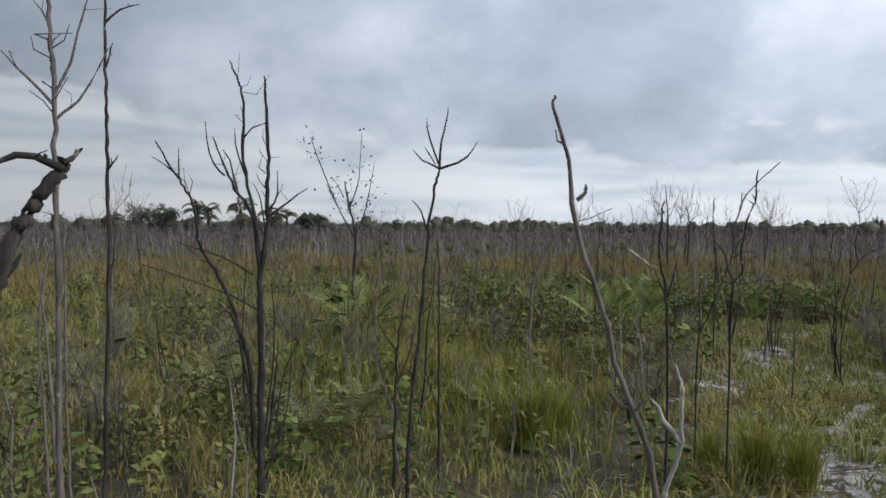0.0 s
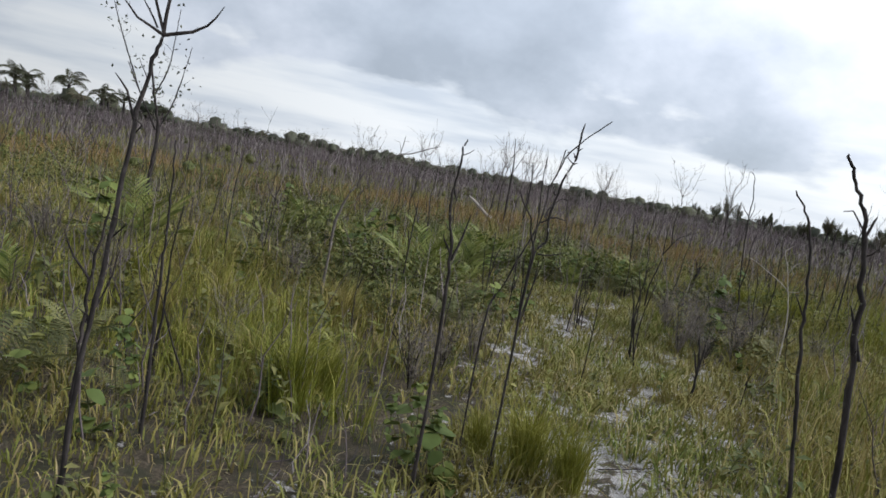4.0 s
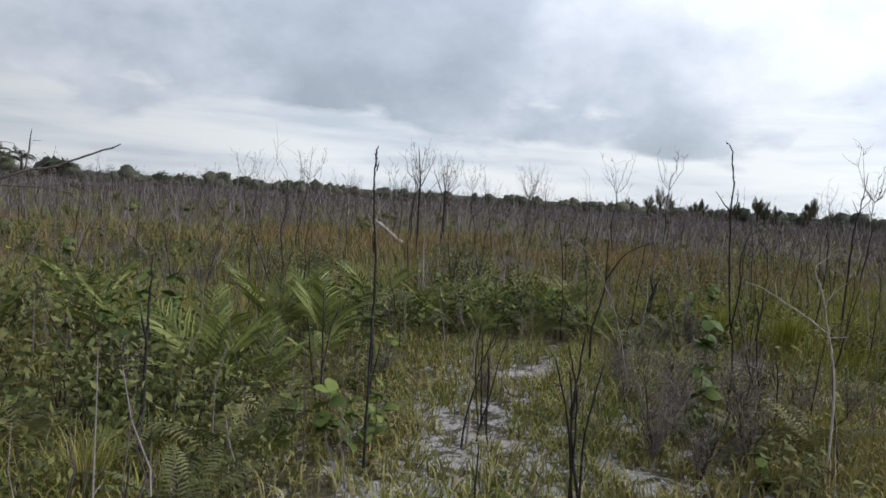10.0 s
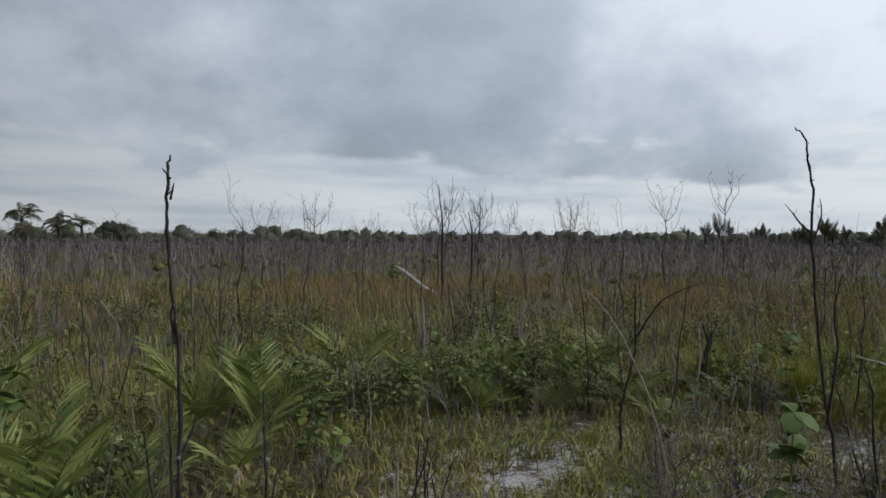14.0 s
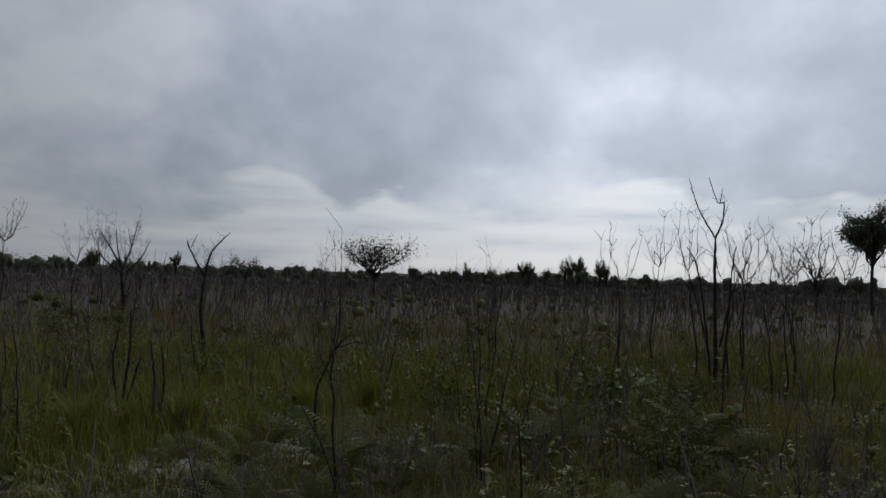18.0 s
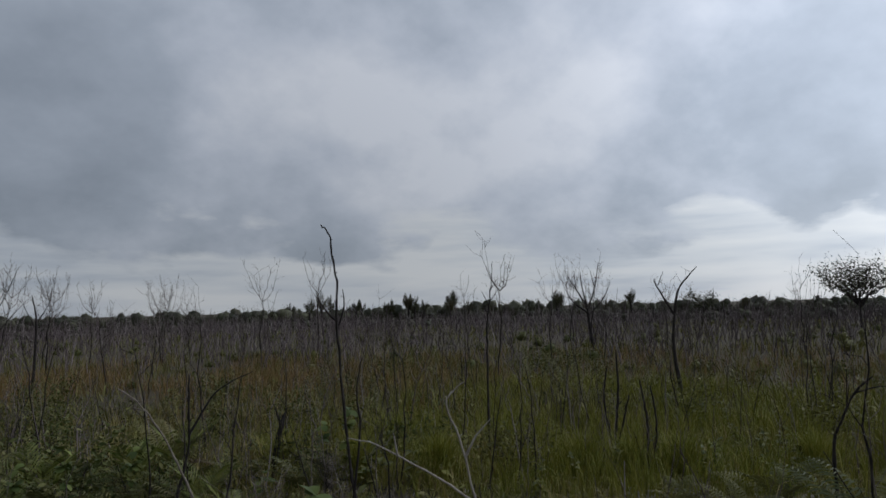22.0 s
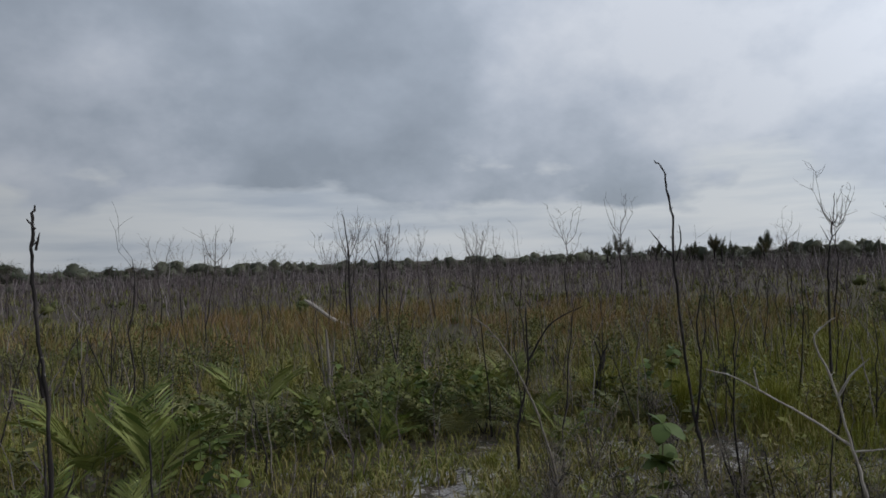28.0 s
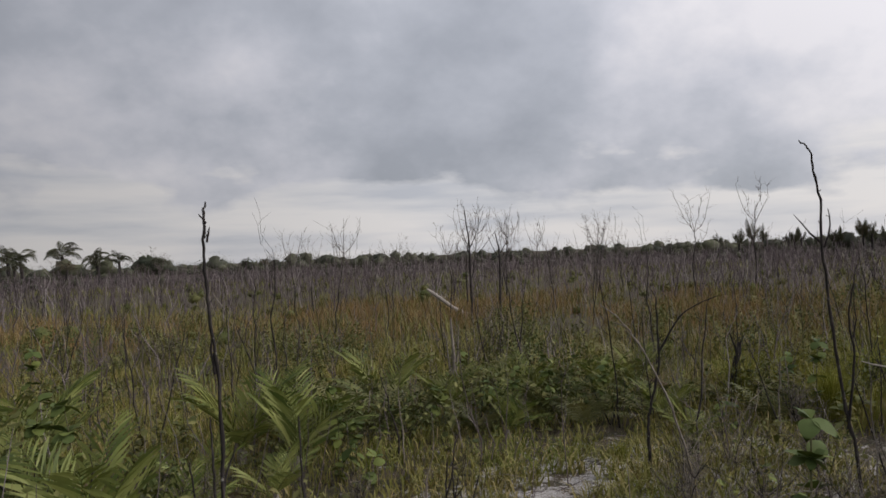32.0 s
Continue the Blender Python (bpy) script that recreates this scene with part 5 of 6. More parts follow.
def dead_bush(label, n, tall):
    """A knee-high burnt bush: many fine bare stems from one root."""
    thing = tagged(new("dead_bush"), label, "dead bush", "burnt bushes")
    for _ in range(n):
        b = rng.uniform(0, 2 * np.pi)
        L = tall * rng.uniform(0.6, 1.1)
        o = np.array([np.cos(b), np.sin(b), 0]) * L * rng.uniform(0.1, 0.55)
        q = smooth_path([(0, 0, 0), o * 0.45 + [0, 0, L * 0.5], o + [0, 0, L * 0.9]], 6)
        q[1:] += rng.normal(0, 0.02 * tall, (5, 3))
        ms = [tubes(q[None], (0.0034 * np.linspace(1, 0.4, 6))[None], 4)]
        for _ in range(9):
            e = q[int(rng.integers(1, 6))]
            w = np.array([*rng.normal(0, 0.6, 2), 0.7]) * rng.uniform(0.1, 0.25) * tall
            ms.append(tubes(np.array([[e, e + w * 0.5 + rng.normal(0, 0.015, 3), e + w]]), np.array([[0.0019, 0.0015, 0.0009]]), 3))
        ob_from("stem", *join(ms), (PALEBARK, PALEBARK, GREYBARK, CHARBARK)[int(rng.integers(0, 4))], thing, smooth=True)
    return thing


protos = [dead_bush("tangled bare burnt bush with fine grey twigs", 26, 0.6), dead_bush("tangled bare burnt bush with fine dark twigs", 24, 0.5), dead_bush("low bare burnt bush of upright stems", 14, 0.75)]
for bx, by, s in [(5.1, 7.3, 1.1), (5.4, 7.0, 1.0), (5.6, 7.5, 0.9), (4.9, 7.6, 0.8), (4.6, 6.4, 0.9), (6.1, 7.6, 0.9), (3.9, 7.9, 0.55), (3.3, 8.6, 0.6), (6.8, 9.3, 0.9), (2.0, 5.6, 0.8), (0.2, 5.3, 0.8), (-1.6, 7.4, 1.1), (-3.0, 5.4, 1.1), (-3.4, 7.0, 1.2), (8.8, 5.0, 0.7), (9.6, 3.6, 0.9), (4.5, 6.7, 1.1), (4.8, 6.9, 0.9), (5.0, 6.5, 1.0), (5.7, 8.5, 0.9), (5.2, 8.2, 0.8), (6.2, 8.4, 0.9), (4.3, 7.3, 0.5), (6.6, 7.2, 0.8), (5.9, 7.0, 1.0), (7.4, 6.3, 0.7), (7.9, 5.2, 0.8), (8.3, 4.2, 0.9)] + [(1.5, 7.9, 0.9), (2.4, 8.6, 0.8), (0.6, 7.4, 1.0), (-0.8, 6.4, 1.0), (-2.0, 6.0, 1.0), (1.4, 4.9, 1.1), (1.7, 5.3, 0.9), (7.8, 2.4, 0.9), (9.0, 2.0, 1.0), (-1.3, 4.6, 0.8), (-2.3, 4.4, 0.9)]:
    put(protos[int(rng.integers(0, 3))], bx, by, rng.uniform(0, 6.28), s)
away(protos)


def frond(length, leaflets, width, droop, mat, parent, turn, rise, spine_r=0.004, angle=0.75, fold=0.25, label="", broad=0.055, sag=0.22):
    """One feather leaf on an arching spine."""
    k = np.linspace(0, 1, 10)
    el = rise - droop * k
    step = np.stack([np.cos(el), 0 * el, np.sin(el)], -1) * length / 9
    spine = np.concatenate([[np.zeros(3)], np.cumsum(step, 0)[:-1]])
    ms = [tubes(spine[None], (spine_r * np.linspace(1, 0.3, 10))[None], 4)]
    s = np.linspace(0.16, 0.99, leaflets)
    pos = np.stack([np.interp(s, k, spine[:, i]) for i in range(3)], -1)
    e = np.interp(s, k, el)
    fwd, nrm = np.stack([np.cos(e), 0 * e, np.sin(e)], -1), np.stack([-np.sin(e), 0 * e, np.cos(e)], -1)
    L = width * np.sin(np.pi * (0.18 + 0.78 * s)) ** 0.7
    for sgn in (1, -1):
        way = fwd * np.cos(angle) + np.array([0, sgn, 0]) * np.sin(angle) + nrm * fold
        way = way + rng.normal(0, 0.05, way.shape)
        way /= np.linalg.norm(way, axis=1, keepdims=True)
        wide = (fwd * L[:, None] * broad) + nrm * (L * broad * 0.5)[:, None]
        mid = pos + way * (L * 0.5)[:, None]
        tip = pos + way * L[:, None] - np.array([0, 0, 1.0]) * (L * sag)[:, None]
        v = np.stack([pos - wide * 0.4, pos + wide * 0.4, mid + wide, mid - wide, tip], 1)
        t = np.array([[0, 1, 2], [0, 2, 3], [3, 2, 4]])[None] + (5 * np.arange(leaflets))[:, None, None]
        ms.append((v.reshape(-1, 3), t.reshape(-1, 3)))
    o = ob_from("frond", *join(ms), mat, parent, label)
    o.rotation_euler = (rng.normal(0, 0.12), 0, turn)
    return o


def fern(label, n, size):
    thing = tagged(new("fern"), label, "fern", "ferns")
    for i in range(n):
        frond(size * rng.uniform(0.75, 1.15), 19, size * 0.19, rng.uniform(0.9, 1.6), FERN, thing, i * 2.4 + rng.normal(0, 0.2), rng.uniform(0.9, 1.35), 0.0025, 1.15, 0.05)
    return thing


protos = [fern("feathery green bracken fern low on sand", 6, 0.5), fern("feathery green bracken fern with arching fronds", 8, 0.6), fern("small grey-green bracken fern", 5, 0.38)]
spots = [(3.5, 10.2, 1.2), (4.0, 10.6, 1.3), (4.4, 10.0, 1.1), (4.9, 10.5, 1.3), (5.3, 10.0, 1.2), (5.7, 10.4, 1.3), (6.1, 10.0, 1.1), (4.6, 11.1, 1.2), (5.4, 11.2, 1.2), (6.6, 10.3, 1.2), (7.1, 9.9, 1.0), (4.2, 11.3, 1.1), (3.3, 10.9, 1.1), (2.9, 10.5, 1.0), (6.3, 11.1, 1.2), (8.4, 3.1, 1.1), (9.2, 2.6, 1.2), (7.4, 3.8, 1.0), (8.1, 2.8, 1.0), (1.9, 6.3, 0.8), (2.2, 7.1, 0.8), (1.5, 6.7, 0.9), (1.1, 7.2, 0.9), (2.0, 7.7, 0.9), (0.6, 7.9, 0.9), (1.3, 7.8, 0.8), (5.6, 6.4, 0.8), (6.1, 6.2, 0.9)] + [(5.9, 5.6, 0.8), (6.6, 5.4, 0.8), (6.8, 4.8, 0.9), (8.3, 5.5, 1.0), (8.0, 5.0, 0.9), (7.6, 5.6, 0.9), (9.1, 3.3, 1.1), (8.7, 3.8, 1.0), (9.4, 4.3, 1.0), (8.8, 6.4, 0.9), (8.2, 6.9, 0.8), (7.3, 4.4, 0.9), (7.8, 3.4, 1.0), (9.6, 5.6, 0.9), (7.2, 6.0, 0.8), (3.6, 10.4, 1.1), (4.0, 10.1, 1.0), (4.6, 10.1, 1.2), (5.1, 10.3, 1.1), (3.1, 9.9, 1.0), (5.6, 10.6, 1.0), (2.4, 7.5, 0.8), (2.1, 6.9, 0.9), (1.7, 7.2, 1.0), (0.9, 6.4, 0.9), (-0.6, 4.8, 0.8), (0.3, 5.1, 0.7), (-0.2, 4.3, 0.7)] + [(-1.7, 5.2, 0.9), (1.2, 8.2, 1.0), (0.2, 8.4, 1.0), (5.9, 9.9, 0.9), (6.7, 9.5, 0.9), (2.6, 8.2, 0.7), (10.2, 3.9, 1.1), (10.4, 5.0, 1.0), (6.2, 10.4, 0.8)]
spots += [(8.9, 3.2, 1.4), (8.86, 4.16, 1.3), (8.1, 5.6, 1.3), (8.2, 6.4, 1.2), (8.5, 4.6, 1.3), (9.3, 2.9, 1.3), (7.9, 5.2, 1.1), (9.4, 3.9, 1.3), (8.7, 5.9, 1.2), (7.6, 6.2, 1.0), (2.4, 7.4, 1.0), (5.3, 6.8, 0.9), (5.5, 6.5, 0.9), (2.1, 7.7, 1.1), (-0.8, 4.3, 1.0), (-0.6, 4.5, 0.9)]
for bx, by, s in spots:
    put(protos[int(rng.integers(0, 3))], bx, by, rng.uniform(0, 6.28), s)
away(protos)


def palm_bush(label, n, size, dry=1):
    thing = tagged(new("palm_bush"), label, "palm", "young palms")
    ob_from("stub", *tubes(np.array([[(0, 0, -0.03), (0.01, 0, 0.08), (0, 0.01, 0.16)]]), np.array([[0.05, 0.045, 0.02]]), 8), PALEBARK, thing, smooth=True)
    for i in range(n):
        o = frond(size * rng.uniform(0.8, 1.15), 14, size * 0.38, rng.uniform(0.4, 0.9), PALM, thing, i * 2.4 + rng.normal(0, 0.25), rng.uniform(0.75, 1.4), 0.006, 0.66, 0.12, "", 0.05, 0.08)
        o.location = (0, 0, 0.1)
    for i in range(dry):
        o = frond(size * 0.7, 14, size * 0.3, 1.5, DRYPALM, thing, rng.uniform(0, 6.28), 0.6, 0.006, 0.6, 0.1, "withered brown frond")
        o.location = (0, 0, 0.08)
    return thing


protos = [palm_bush("young green feather palm with stiff leaflets", 8, 0.85, 0), palm_bush("young green palm with glossy spread fronds", 6, 0.7, 0), palm_bush("young palm with green and withered fronds", 4, 0.65, 3)]
for bx, by, s, k in [(2.0, 8.12, 0.9, 0), (1.4, 9.1, 0.7, 1), (2.34, 8.15, 0.7, 1), (2.8, 8.9, 0.65, 1), (2.92, 9.5, 0.85, 0), (1.3, 9.2, 1.0, 2), (0.4, 9.0, 1.0, 1), (4.2, 10.5, 0.6, 0), (5.0, 10.7, 0.65, 0), (5.8, 10.7, 0.6, 0), (6.0, 9.9, 0.5, 0), (4.6, 9.9, 0.5, 0), (2.4, 8.9, 0.7, 2), (-1.3, 5.8, 0.7, 2), (2.5, 9.9, 0.9, 0), (-0.9, 7.6, 1.0, 0), (5.9, 9.3, 0.55, 1), (3.7, 10.9, 0.8, 0), (0.9, 10.4, 0.9, 0), (6.3, 11.0, 0.8, 2)]:
    put(protos[k], bx, by, rng.uniform(0, 6.28), s)
away(protos)


def broad_plant(label, n, size, stretch=1.0):
    """A leafy sprout: a bent stem with large cupped oval leaves."""
    thing = tagged(new("leafy_plant"), label, "plant", "leafy sprouts")
    tall = size * 0.6 * stretch
    stem = smooth_path([(0, 0, -0.02), (rng.normal(0, 0.03), rng.normal(0, 0.03), tall * 0.5), (rng.normal(0, 0.06), rng.normal(0, 0.06), tall)], 6)
    ob_from("stem", *tubes(stem[None], (0.005 * np.linspace(1, 0.5, 6))[None], 5), STEM, thing, smooth=True)
    for i in range(n):
        L = size * rng.uniform(0.12, 0.25)
        u, w = np.linspace(0, 1, 6), np.array([0.02, 0.26, 0.36, 0.33, 0.2, 0.0])
        v, t = [], []
        for j in range(6):
            sag = -0.35 * u[j] ** 2 * L
            v += [(u[j] * L, -w[j] * L, sag + 0.10 * w[j] * L), (u[j] * L, 0, sag), (u[j] * L, w[j] * L, sag + 0.10 * w[j] * L)]
        for j in range(5):
            for s in range(2):
                a_, b_ = 3 * j + s, 3 * j + s + 1
                t += [(a_, b_, b_ + 3), (a_, b_ + 3, a_ + 3)]
        leaf = ob_from("leaf", np.array(v), np.array(t), BROAD, thing, smooth=True)
        k = int(rng.integers(1 if stretch < 2 or i % 4 == 0 else 3, 6))
        leaf.location = stem[k]
        leaf.rotation_euler = (rng.normal(0, 0.3), rng.uniform(-0.9, 0.35), i * 2.4 + rng.normal(0, 0.3))
    return thing


protos = [broad_plant("leafy green sprout with large oval leaves", 14, 0.5), broad_plant("leafy bright green sprout with oval leaves", 10, 0.4), broad_plant("bushy green sprout with broad soft leaves", 18, 0.55), broad_plant("tall leafy plant with drooping soft leaves", 30, 0.38, 2.7)]
for bx, by, s in [(5.06, 7.03, 1.3), (7.0, 9.3, 1.1), (6.9, 9.5, 0.9), (2.83, 6.9, 0.8), (2.72, 6.8, 0.65), (1.2, 3.72, 0.7), (1.7, 8.62, 1.25), (1.5, 8.9, 1.2), (1.3, 8.5, 1.0), (0.4, 11.6, 1.2), (9.7, 3.5, 1.1), (9.9, 3.8, 1.0), (8.15, 4.3, 0.8), (8.0, 4.1, 0.7), (4.5, 11.2, 0.9), (5.0, 10.1, 1.0), (4.7, 9.95, 0.9), (5.5, 10.0, 0.9), (3.2, 9.35, 1.0), (3.35, 9.2, 0.8), (-1.1, 7.2, 1.3), (-1.25, 7.4, 1.2), (-0.95, 3.6, 0.7), (-0.85, 3.75, 0.6), (-1.05, 3.5, 0.55), (-0.22, 4.25, 0.75), (-0.15, 4.05, 0.6), (-2.25, 3.65, 0.9), (-2.4, 3.5, 0.8), (1.28, 3.6, 0.6), (1.1, 3.8, 0.55), (0.05, 2.9, 0.45), (3.4, 5.2, 0.35)]:
    put(protos[3], bx, by, rng.uniform(0, 6.28), s)
for bx, by, s in [(2.65, 7.35, 1.1), (2.9, 7.2, 0.9), (2.35, 7.2, 1.0), (1.7, 8.2, 1.1), (1.4, 8.5, 1.2), (0.9, 9.0, 1.2), (-1.0, 3.9, 1.0), (-1.2, 4.1, 0.9), (-0.8, 3.8, 0.8), (-2.2, 3.5, 1.2), (-2.0, 3.7, 1.0), (-0.2, 3.75, 0.9), (-1.2, 8.3, 1.9), (-1.0, 8.1, 1.8), (-1.3, 8.0, 1.7), (1.35, 3.55, 1.0), (1.2, 3.7, 0.9), (2.8, 7.1, 0.9), (2.7, 7.3, 1.0), (2.5, 7.6, 0.8), (5.2, 7.2, 1.3), (5.1, 7.15, 1.2), (1.5, 9.3, 1.4), (1.3, 9.0, 1.2), (1.1, 8.6, 1.3), (3.2, 9.2, 1.0), (3.35, 9.0, 0.9), (4.4, 10.2, 1.2)] + [(4.0, 10.3, 1.1), (4.8, 10.0, 1.1), (5.3, 10.5, 1.0), (6.3, 9.4, 0.9), (7.2, 9.3, 1.0), (10.8, 2.9, 1.4), (10.5, 2.6, 1.2), (10.2, 2.3, 1.0), (9.9, 4.5, 0.9), (5.7, 8.1, 0.6), (5.3, 7.9, 0.7), (0.1, 6.9, 1.0), (-0.6, 4.2, 0.7), (3.6, 10.0, 0.9), (5.9, 10.0, 1.0), (4.9, 6.2, 0.7), (9.0, 7.9, 0.9), (-3.0, 6.5, 1.3), (7.3, 3.0, 0.9)]:
    put(protos[int(rng.integers(0, 3))], bx, by, rng.uniform(0, 6.28), s)
away(protos)


def shrub(label, size, n):
    thing = tagged(new("shrub"), label, "shrub", "low shrubs")
    tips = []
    for _ in range(5):
        o = np.array([*rng.normal(0, 0.28, 2), rng.uniform(0.5, 0.85)]) * size
        q = smooth_path([(0, 0, -0.02), o * 0.5 + rng.normal(0, 0.04, 3), o], 6)
        ob_from("stem", *tubes(q[None], (0.006 * np.linspace(1, 0.4, 6))[None], 4), CHARBARK, thing, smooth=True)
        tips += [q[2], q[3], q[4], q[5]]
    c = np.repeat(np.array(tips), n, 0)
    c = c + rng.normal(0, 0.16 * size, c.shape) * [1.25, 1.25, 0.8]
    c[:, 2] = np.maximum(c[:, 2], 0.04)
    ob_from("foliage", *leaf_cards(c, rng.uniform(0.03, 0.085, len(c)), 0.45), SHRUBLEAF, thing)
    return thing


protos = [shrub("low dark green leafy shrub", 0.55, 17), shrub("low olive shrub with small leaves", 0.45, 12), shrub("spreading green shrub among dead stems", 0.7, 19)]
fixed = [(1.2, 8.3, 1.2), (1.6, 8.5, 1.1), (0.8, 8.0, 1.2), (1.9, 7.7, 0.9), (0.5, 8.8, 1.3), (1.0, 9.3, 1.2), (1.4, 7.7, 1.0), (2.1, 8.6, 0.9), (0.3, 7.6, 1.1), (-1.6, 3.9, 0.9), (-2.0, 4.3, 1.0), (-1.3, 4.6, 0.9), (-2.6, 4.0, 1.1), (-1.8, 5.0, 1.0), (-2.9, 4.9, 1.1), (4.4, 10.2, 1.0), (5.1, 10.3, 1.0), (5.6, 10.1, 0.9), (1.6, 6.9, 0.9), (1.9, 7.3, 0.8), (1.2, 7.6, 1.0), (2.2, 6.6, 0.6), (1.4, 6.2, 0.7), (2.2, 7.9, 0.7), (0.9, 7.0, 1.0), (3.2, 9.9, 0.9), (2.8, 9.5, 0.8), (3.7, 9.9, 0.8), (4.8, 10.8, 1.0), (5.7, 11.0, 0.9), (3.7, 10.6, 0.8), (6.4, 10.1, 0.8), (7.0, 9.9, 0.9), (1.2, 9.6, 1.0), (0.3, 9.9, 1.1), (10.9, 2.7, 1.1), (11.3, 3.5, 1.0), (9.9, 3.1, 0.9), (4.9, 6.9, 0.7), (-2.6, 7.4, 1.1)]
x, y = scatter(1300, -10, 18, 0, 20, lambda x, y: (1 - clearing(x, y)) * np.clip(1.6 * field(x, y, 0.9, 12) - 0.35, 0.05, 1) * (walked(x, y) > 1.6) * (from_eye(x, y) > 3.2))
for bx, by, s in fixed + [(x[i], y[i], rng.uniform(0.6, 1.0)) for i in range(min(190, len(x)))]:
    put(protos[int(rng.integers(0, 3))], bx, by, rng.uniform(0, 6.28), s)
away(protos)


def tuft(label, mat, n, size):
    a, r = rng.uniform(0, 6.28, n), np.abs(rng.normal(0, 0.11 * size, n))
    px_, py_ = r * np.cos(a), r * np.sin(a)
    thing = ob_from("grass_tuft", *blades(px_, py_, rng.uniform(0.45, 1.0, n) * size, rng.uniform(0.003, 0.006, n), rng.uniform(0.1, 0.75, n), np.full(n, -0.02)), mat)
    return tagged(thing, label, "grass tuft", "grass tufts")


protos = [tuft("dense soft lime-green grass tuft", LIME, 420, 0.55), tuft("dense yellow-green grass tuft", LIME, 300, 0.42), tuft("loose green and straw grass tuft", GRASS, 260, 0.5)]
for bx, by, s, k in [(0.63, 4.4, 1.25, 0), (0.85, 4.7, 1.1, 1), (0.4, 4.9, 1.0, 2), (1.77, 3.7, 1.0, 0), (1.95, 3.55, 0.9, 0), (1.6, 3.95, 0.8, 1), (7.7, 8.9, 1.2, 0), (8.0, 9.2, 1.1, 1), (8.6, 8.0, 1.2, 0), (8.9, 7.7, 1.1, 0), (9.1, 7.3, 1.2, 0), (9.5, 6.9, 1.0, 1), (10.0, 6.5, 1.2, 0), (7.2, 9.4, 1.1, 0), (7.5, 9.7, 1.2, 1), (-0.3, 5.6, 1.2, 2), (0.1, 6.0, 1.2, 2), (1.0, 6.1, 1.2, 2), (-0.7, 6.6, 1.2, 0), (5.2, 9.1, 0.45, 1), (5.6, 9.0, 0.4, 1)] + [(4.5, 8.9, 0.4, 1), (10.6, 6.0, 1.2, 0), (11.0, 5.2, 1.2, 0), (10.9, 4.4, 1.1, 1), (6.9, 10.2, 1.2, 0), (8.1, 10.0, 1.3, 0), (1.5, 6.6, 1.0, 2)]:
    put(protos[k], bx, by, rng.uniform(0, 6.28), s)
away(protos)


def twiggy(label, tall, n):
    """A slender bare tree whose fine twigs spread like a fan."""
    thing = tagged(new("dead_tree"), label, "dead tree", "bare trees in the thicket")
    k = np.linspace(0, 1, 8)
    line = np.stack([0.05 * tall * k**2, 0.03 * tall * k, tall * 0.8 * k], -1)
    line[1:, :2] += np.cumsum(rng.normal(0, 0.012 * tall, (7, 2)), 0)
    ob_from("trunk", *tubes(line[None], (0.0085 * tall * (1 - 0.75 * k))[None], 6), CHARBARK, thing, smooth=True)
    for i in range(n):
        s = int(rng.integers(3, 8))
        L = tall * rng.uniform(0.18, 0.45)
        b = i * 2.4
        o = np.array([math.cos(b), math.sin(b), 0]) * L * rng.uniform(0.25, 0.55)
        q = smooth_path([line[s], line[s] + o * 0.6 + [0, 0, L * 0.35], line[s] + o + [0, 0, L]], 5)
        q[1:] += rng.normal(0, 0.012 * tall, (4, 3))
        ms = [tubes(q[None], (0.0034 * tall * np.linspace(1, 0.35, 5))[None], 4)]
        for _ in range(7):
            e = q[int(rng.integers(1, 5))]
            w = np.array([*rng.normal(0, 0.5, 2), rng.uniform(0.4, 1.0)]) * tall * rng.uniform(0.06, 0.14)
            ms.append(tubes(np.array([[e, e + w * 0.5 + rng.normal(0, 0.012 * tall, 3), e + w]]), tall * np.array([[0.0015, 0.0012, 0.0007]]), 3))
        ob_from("branch", *join(ms), GREYBARK, thing, smooth=True)
    return thing


protos = [twiggy("slender bare burnt tree with a fan of fine twigs", 1.0, n) for n in (9, 13, 8, 11)]
x, y = scatter(420, -30, 50, -25, 55, lambda x, y: (from_eye(x, y) > 11) * (from_eye(x, y) < 42) * wide_view(x, y))
for i in range(min(60, len(x))):
    put(protos[i % 4], x[i], y[i], rng.uniform(0, 6.28), rng.uniform(0.8, 1.6) + 0.012 * from_eye(x[i], y[i]))
for bx, by, s in [(12.2, 0.6, 2.0), (12.8, 0.9, 1.9), (13.4, 1.3, 2.1), (12.9, 1.6, 2.0), (14.2, 1.0, 2.2), (13.8, 0.4, 2.0), (15.0, 2.2, 2.2), (13.0, 3.0, 2.0), (15.6, -2.0, 2.2), (13.6, 1.9, 2.1), (14.4, 0.2, 2.1), (12.4, 1.2, 1.8), (7.8, 25.1, 2.61), (9.3, 26.8, 2.51), (10.8, 27.4, 2.35), (12.0, 24.8, 2.38), (2.5, 22.6, 2.05), (3.0, 23.6, 2.01), (7.1, 24.2, 2.01), (5.0, 21.5, 1.71), (19.6, 16.1, 2.34), (22.5, 17.3, 2.63), (13.3, 12.8, 2.31), (14.4, 28.1, 2.20), (6.7, 20.7, 2.49), (8.5, 23.3, 2.43), (11.7, 24.2, 2.25), (13.7, 22.0, 2.75)] + [(16.7, 23.6, 3.17), (3.4, 17.7, 2.02), (6.0, 19.1, 1.75), (8.5, 19.3, 1.91), (10.1, 20.8, 1.86), (-6.2, 12.6, 2.13), (-6.2, 13.7, 1.89), (23.8, 17.4, 2.83), (21.8, 16.8, 2.47), (18.3, 18.1, 2.20), (22.7, 10.2, 2.26), (24.2, 14.8, 2.16)]:
    put(protos[int(rng.integers(0, 4))], bx, by, rng.uniform(0, 6.28), s)
away(protos)


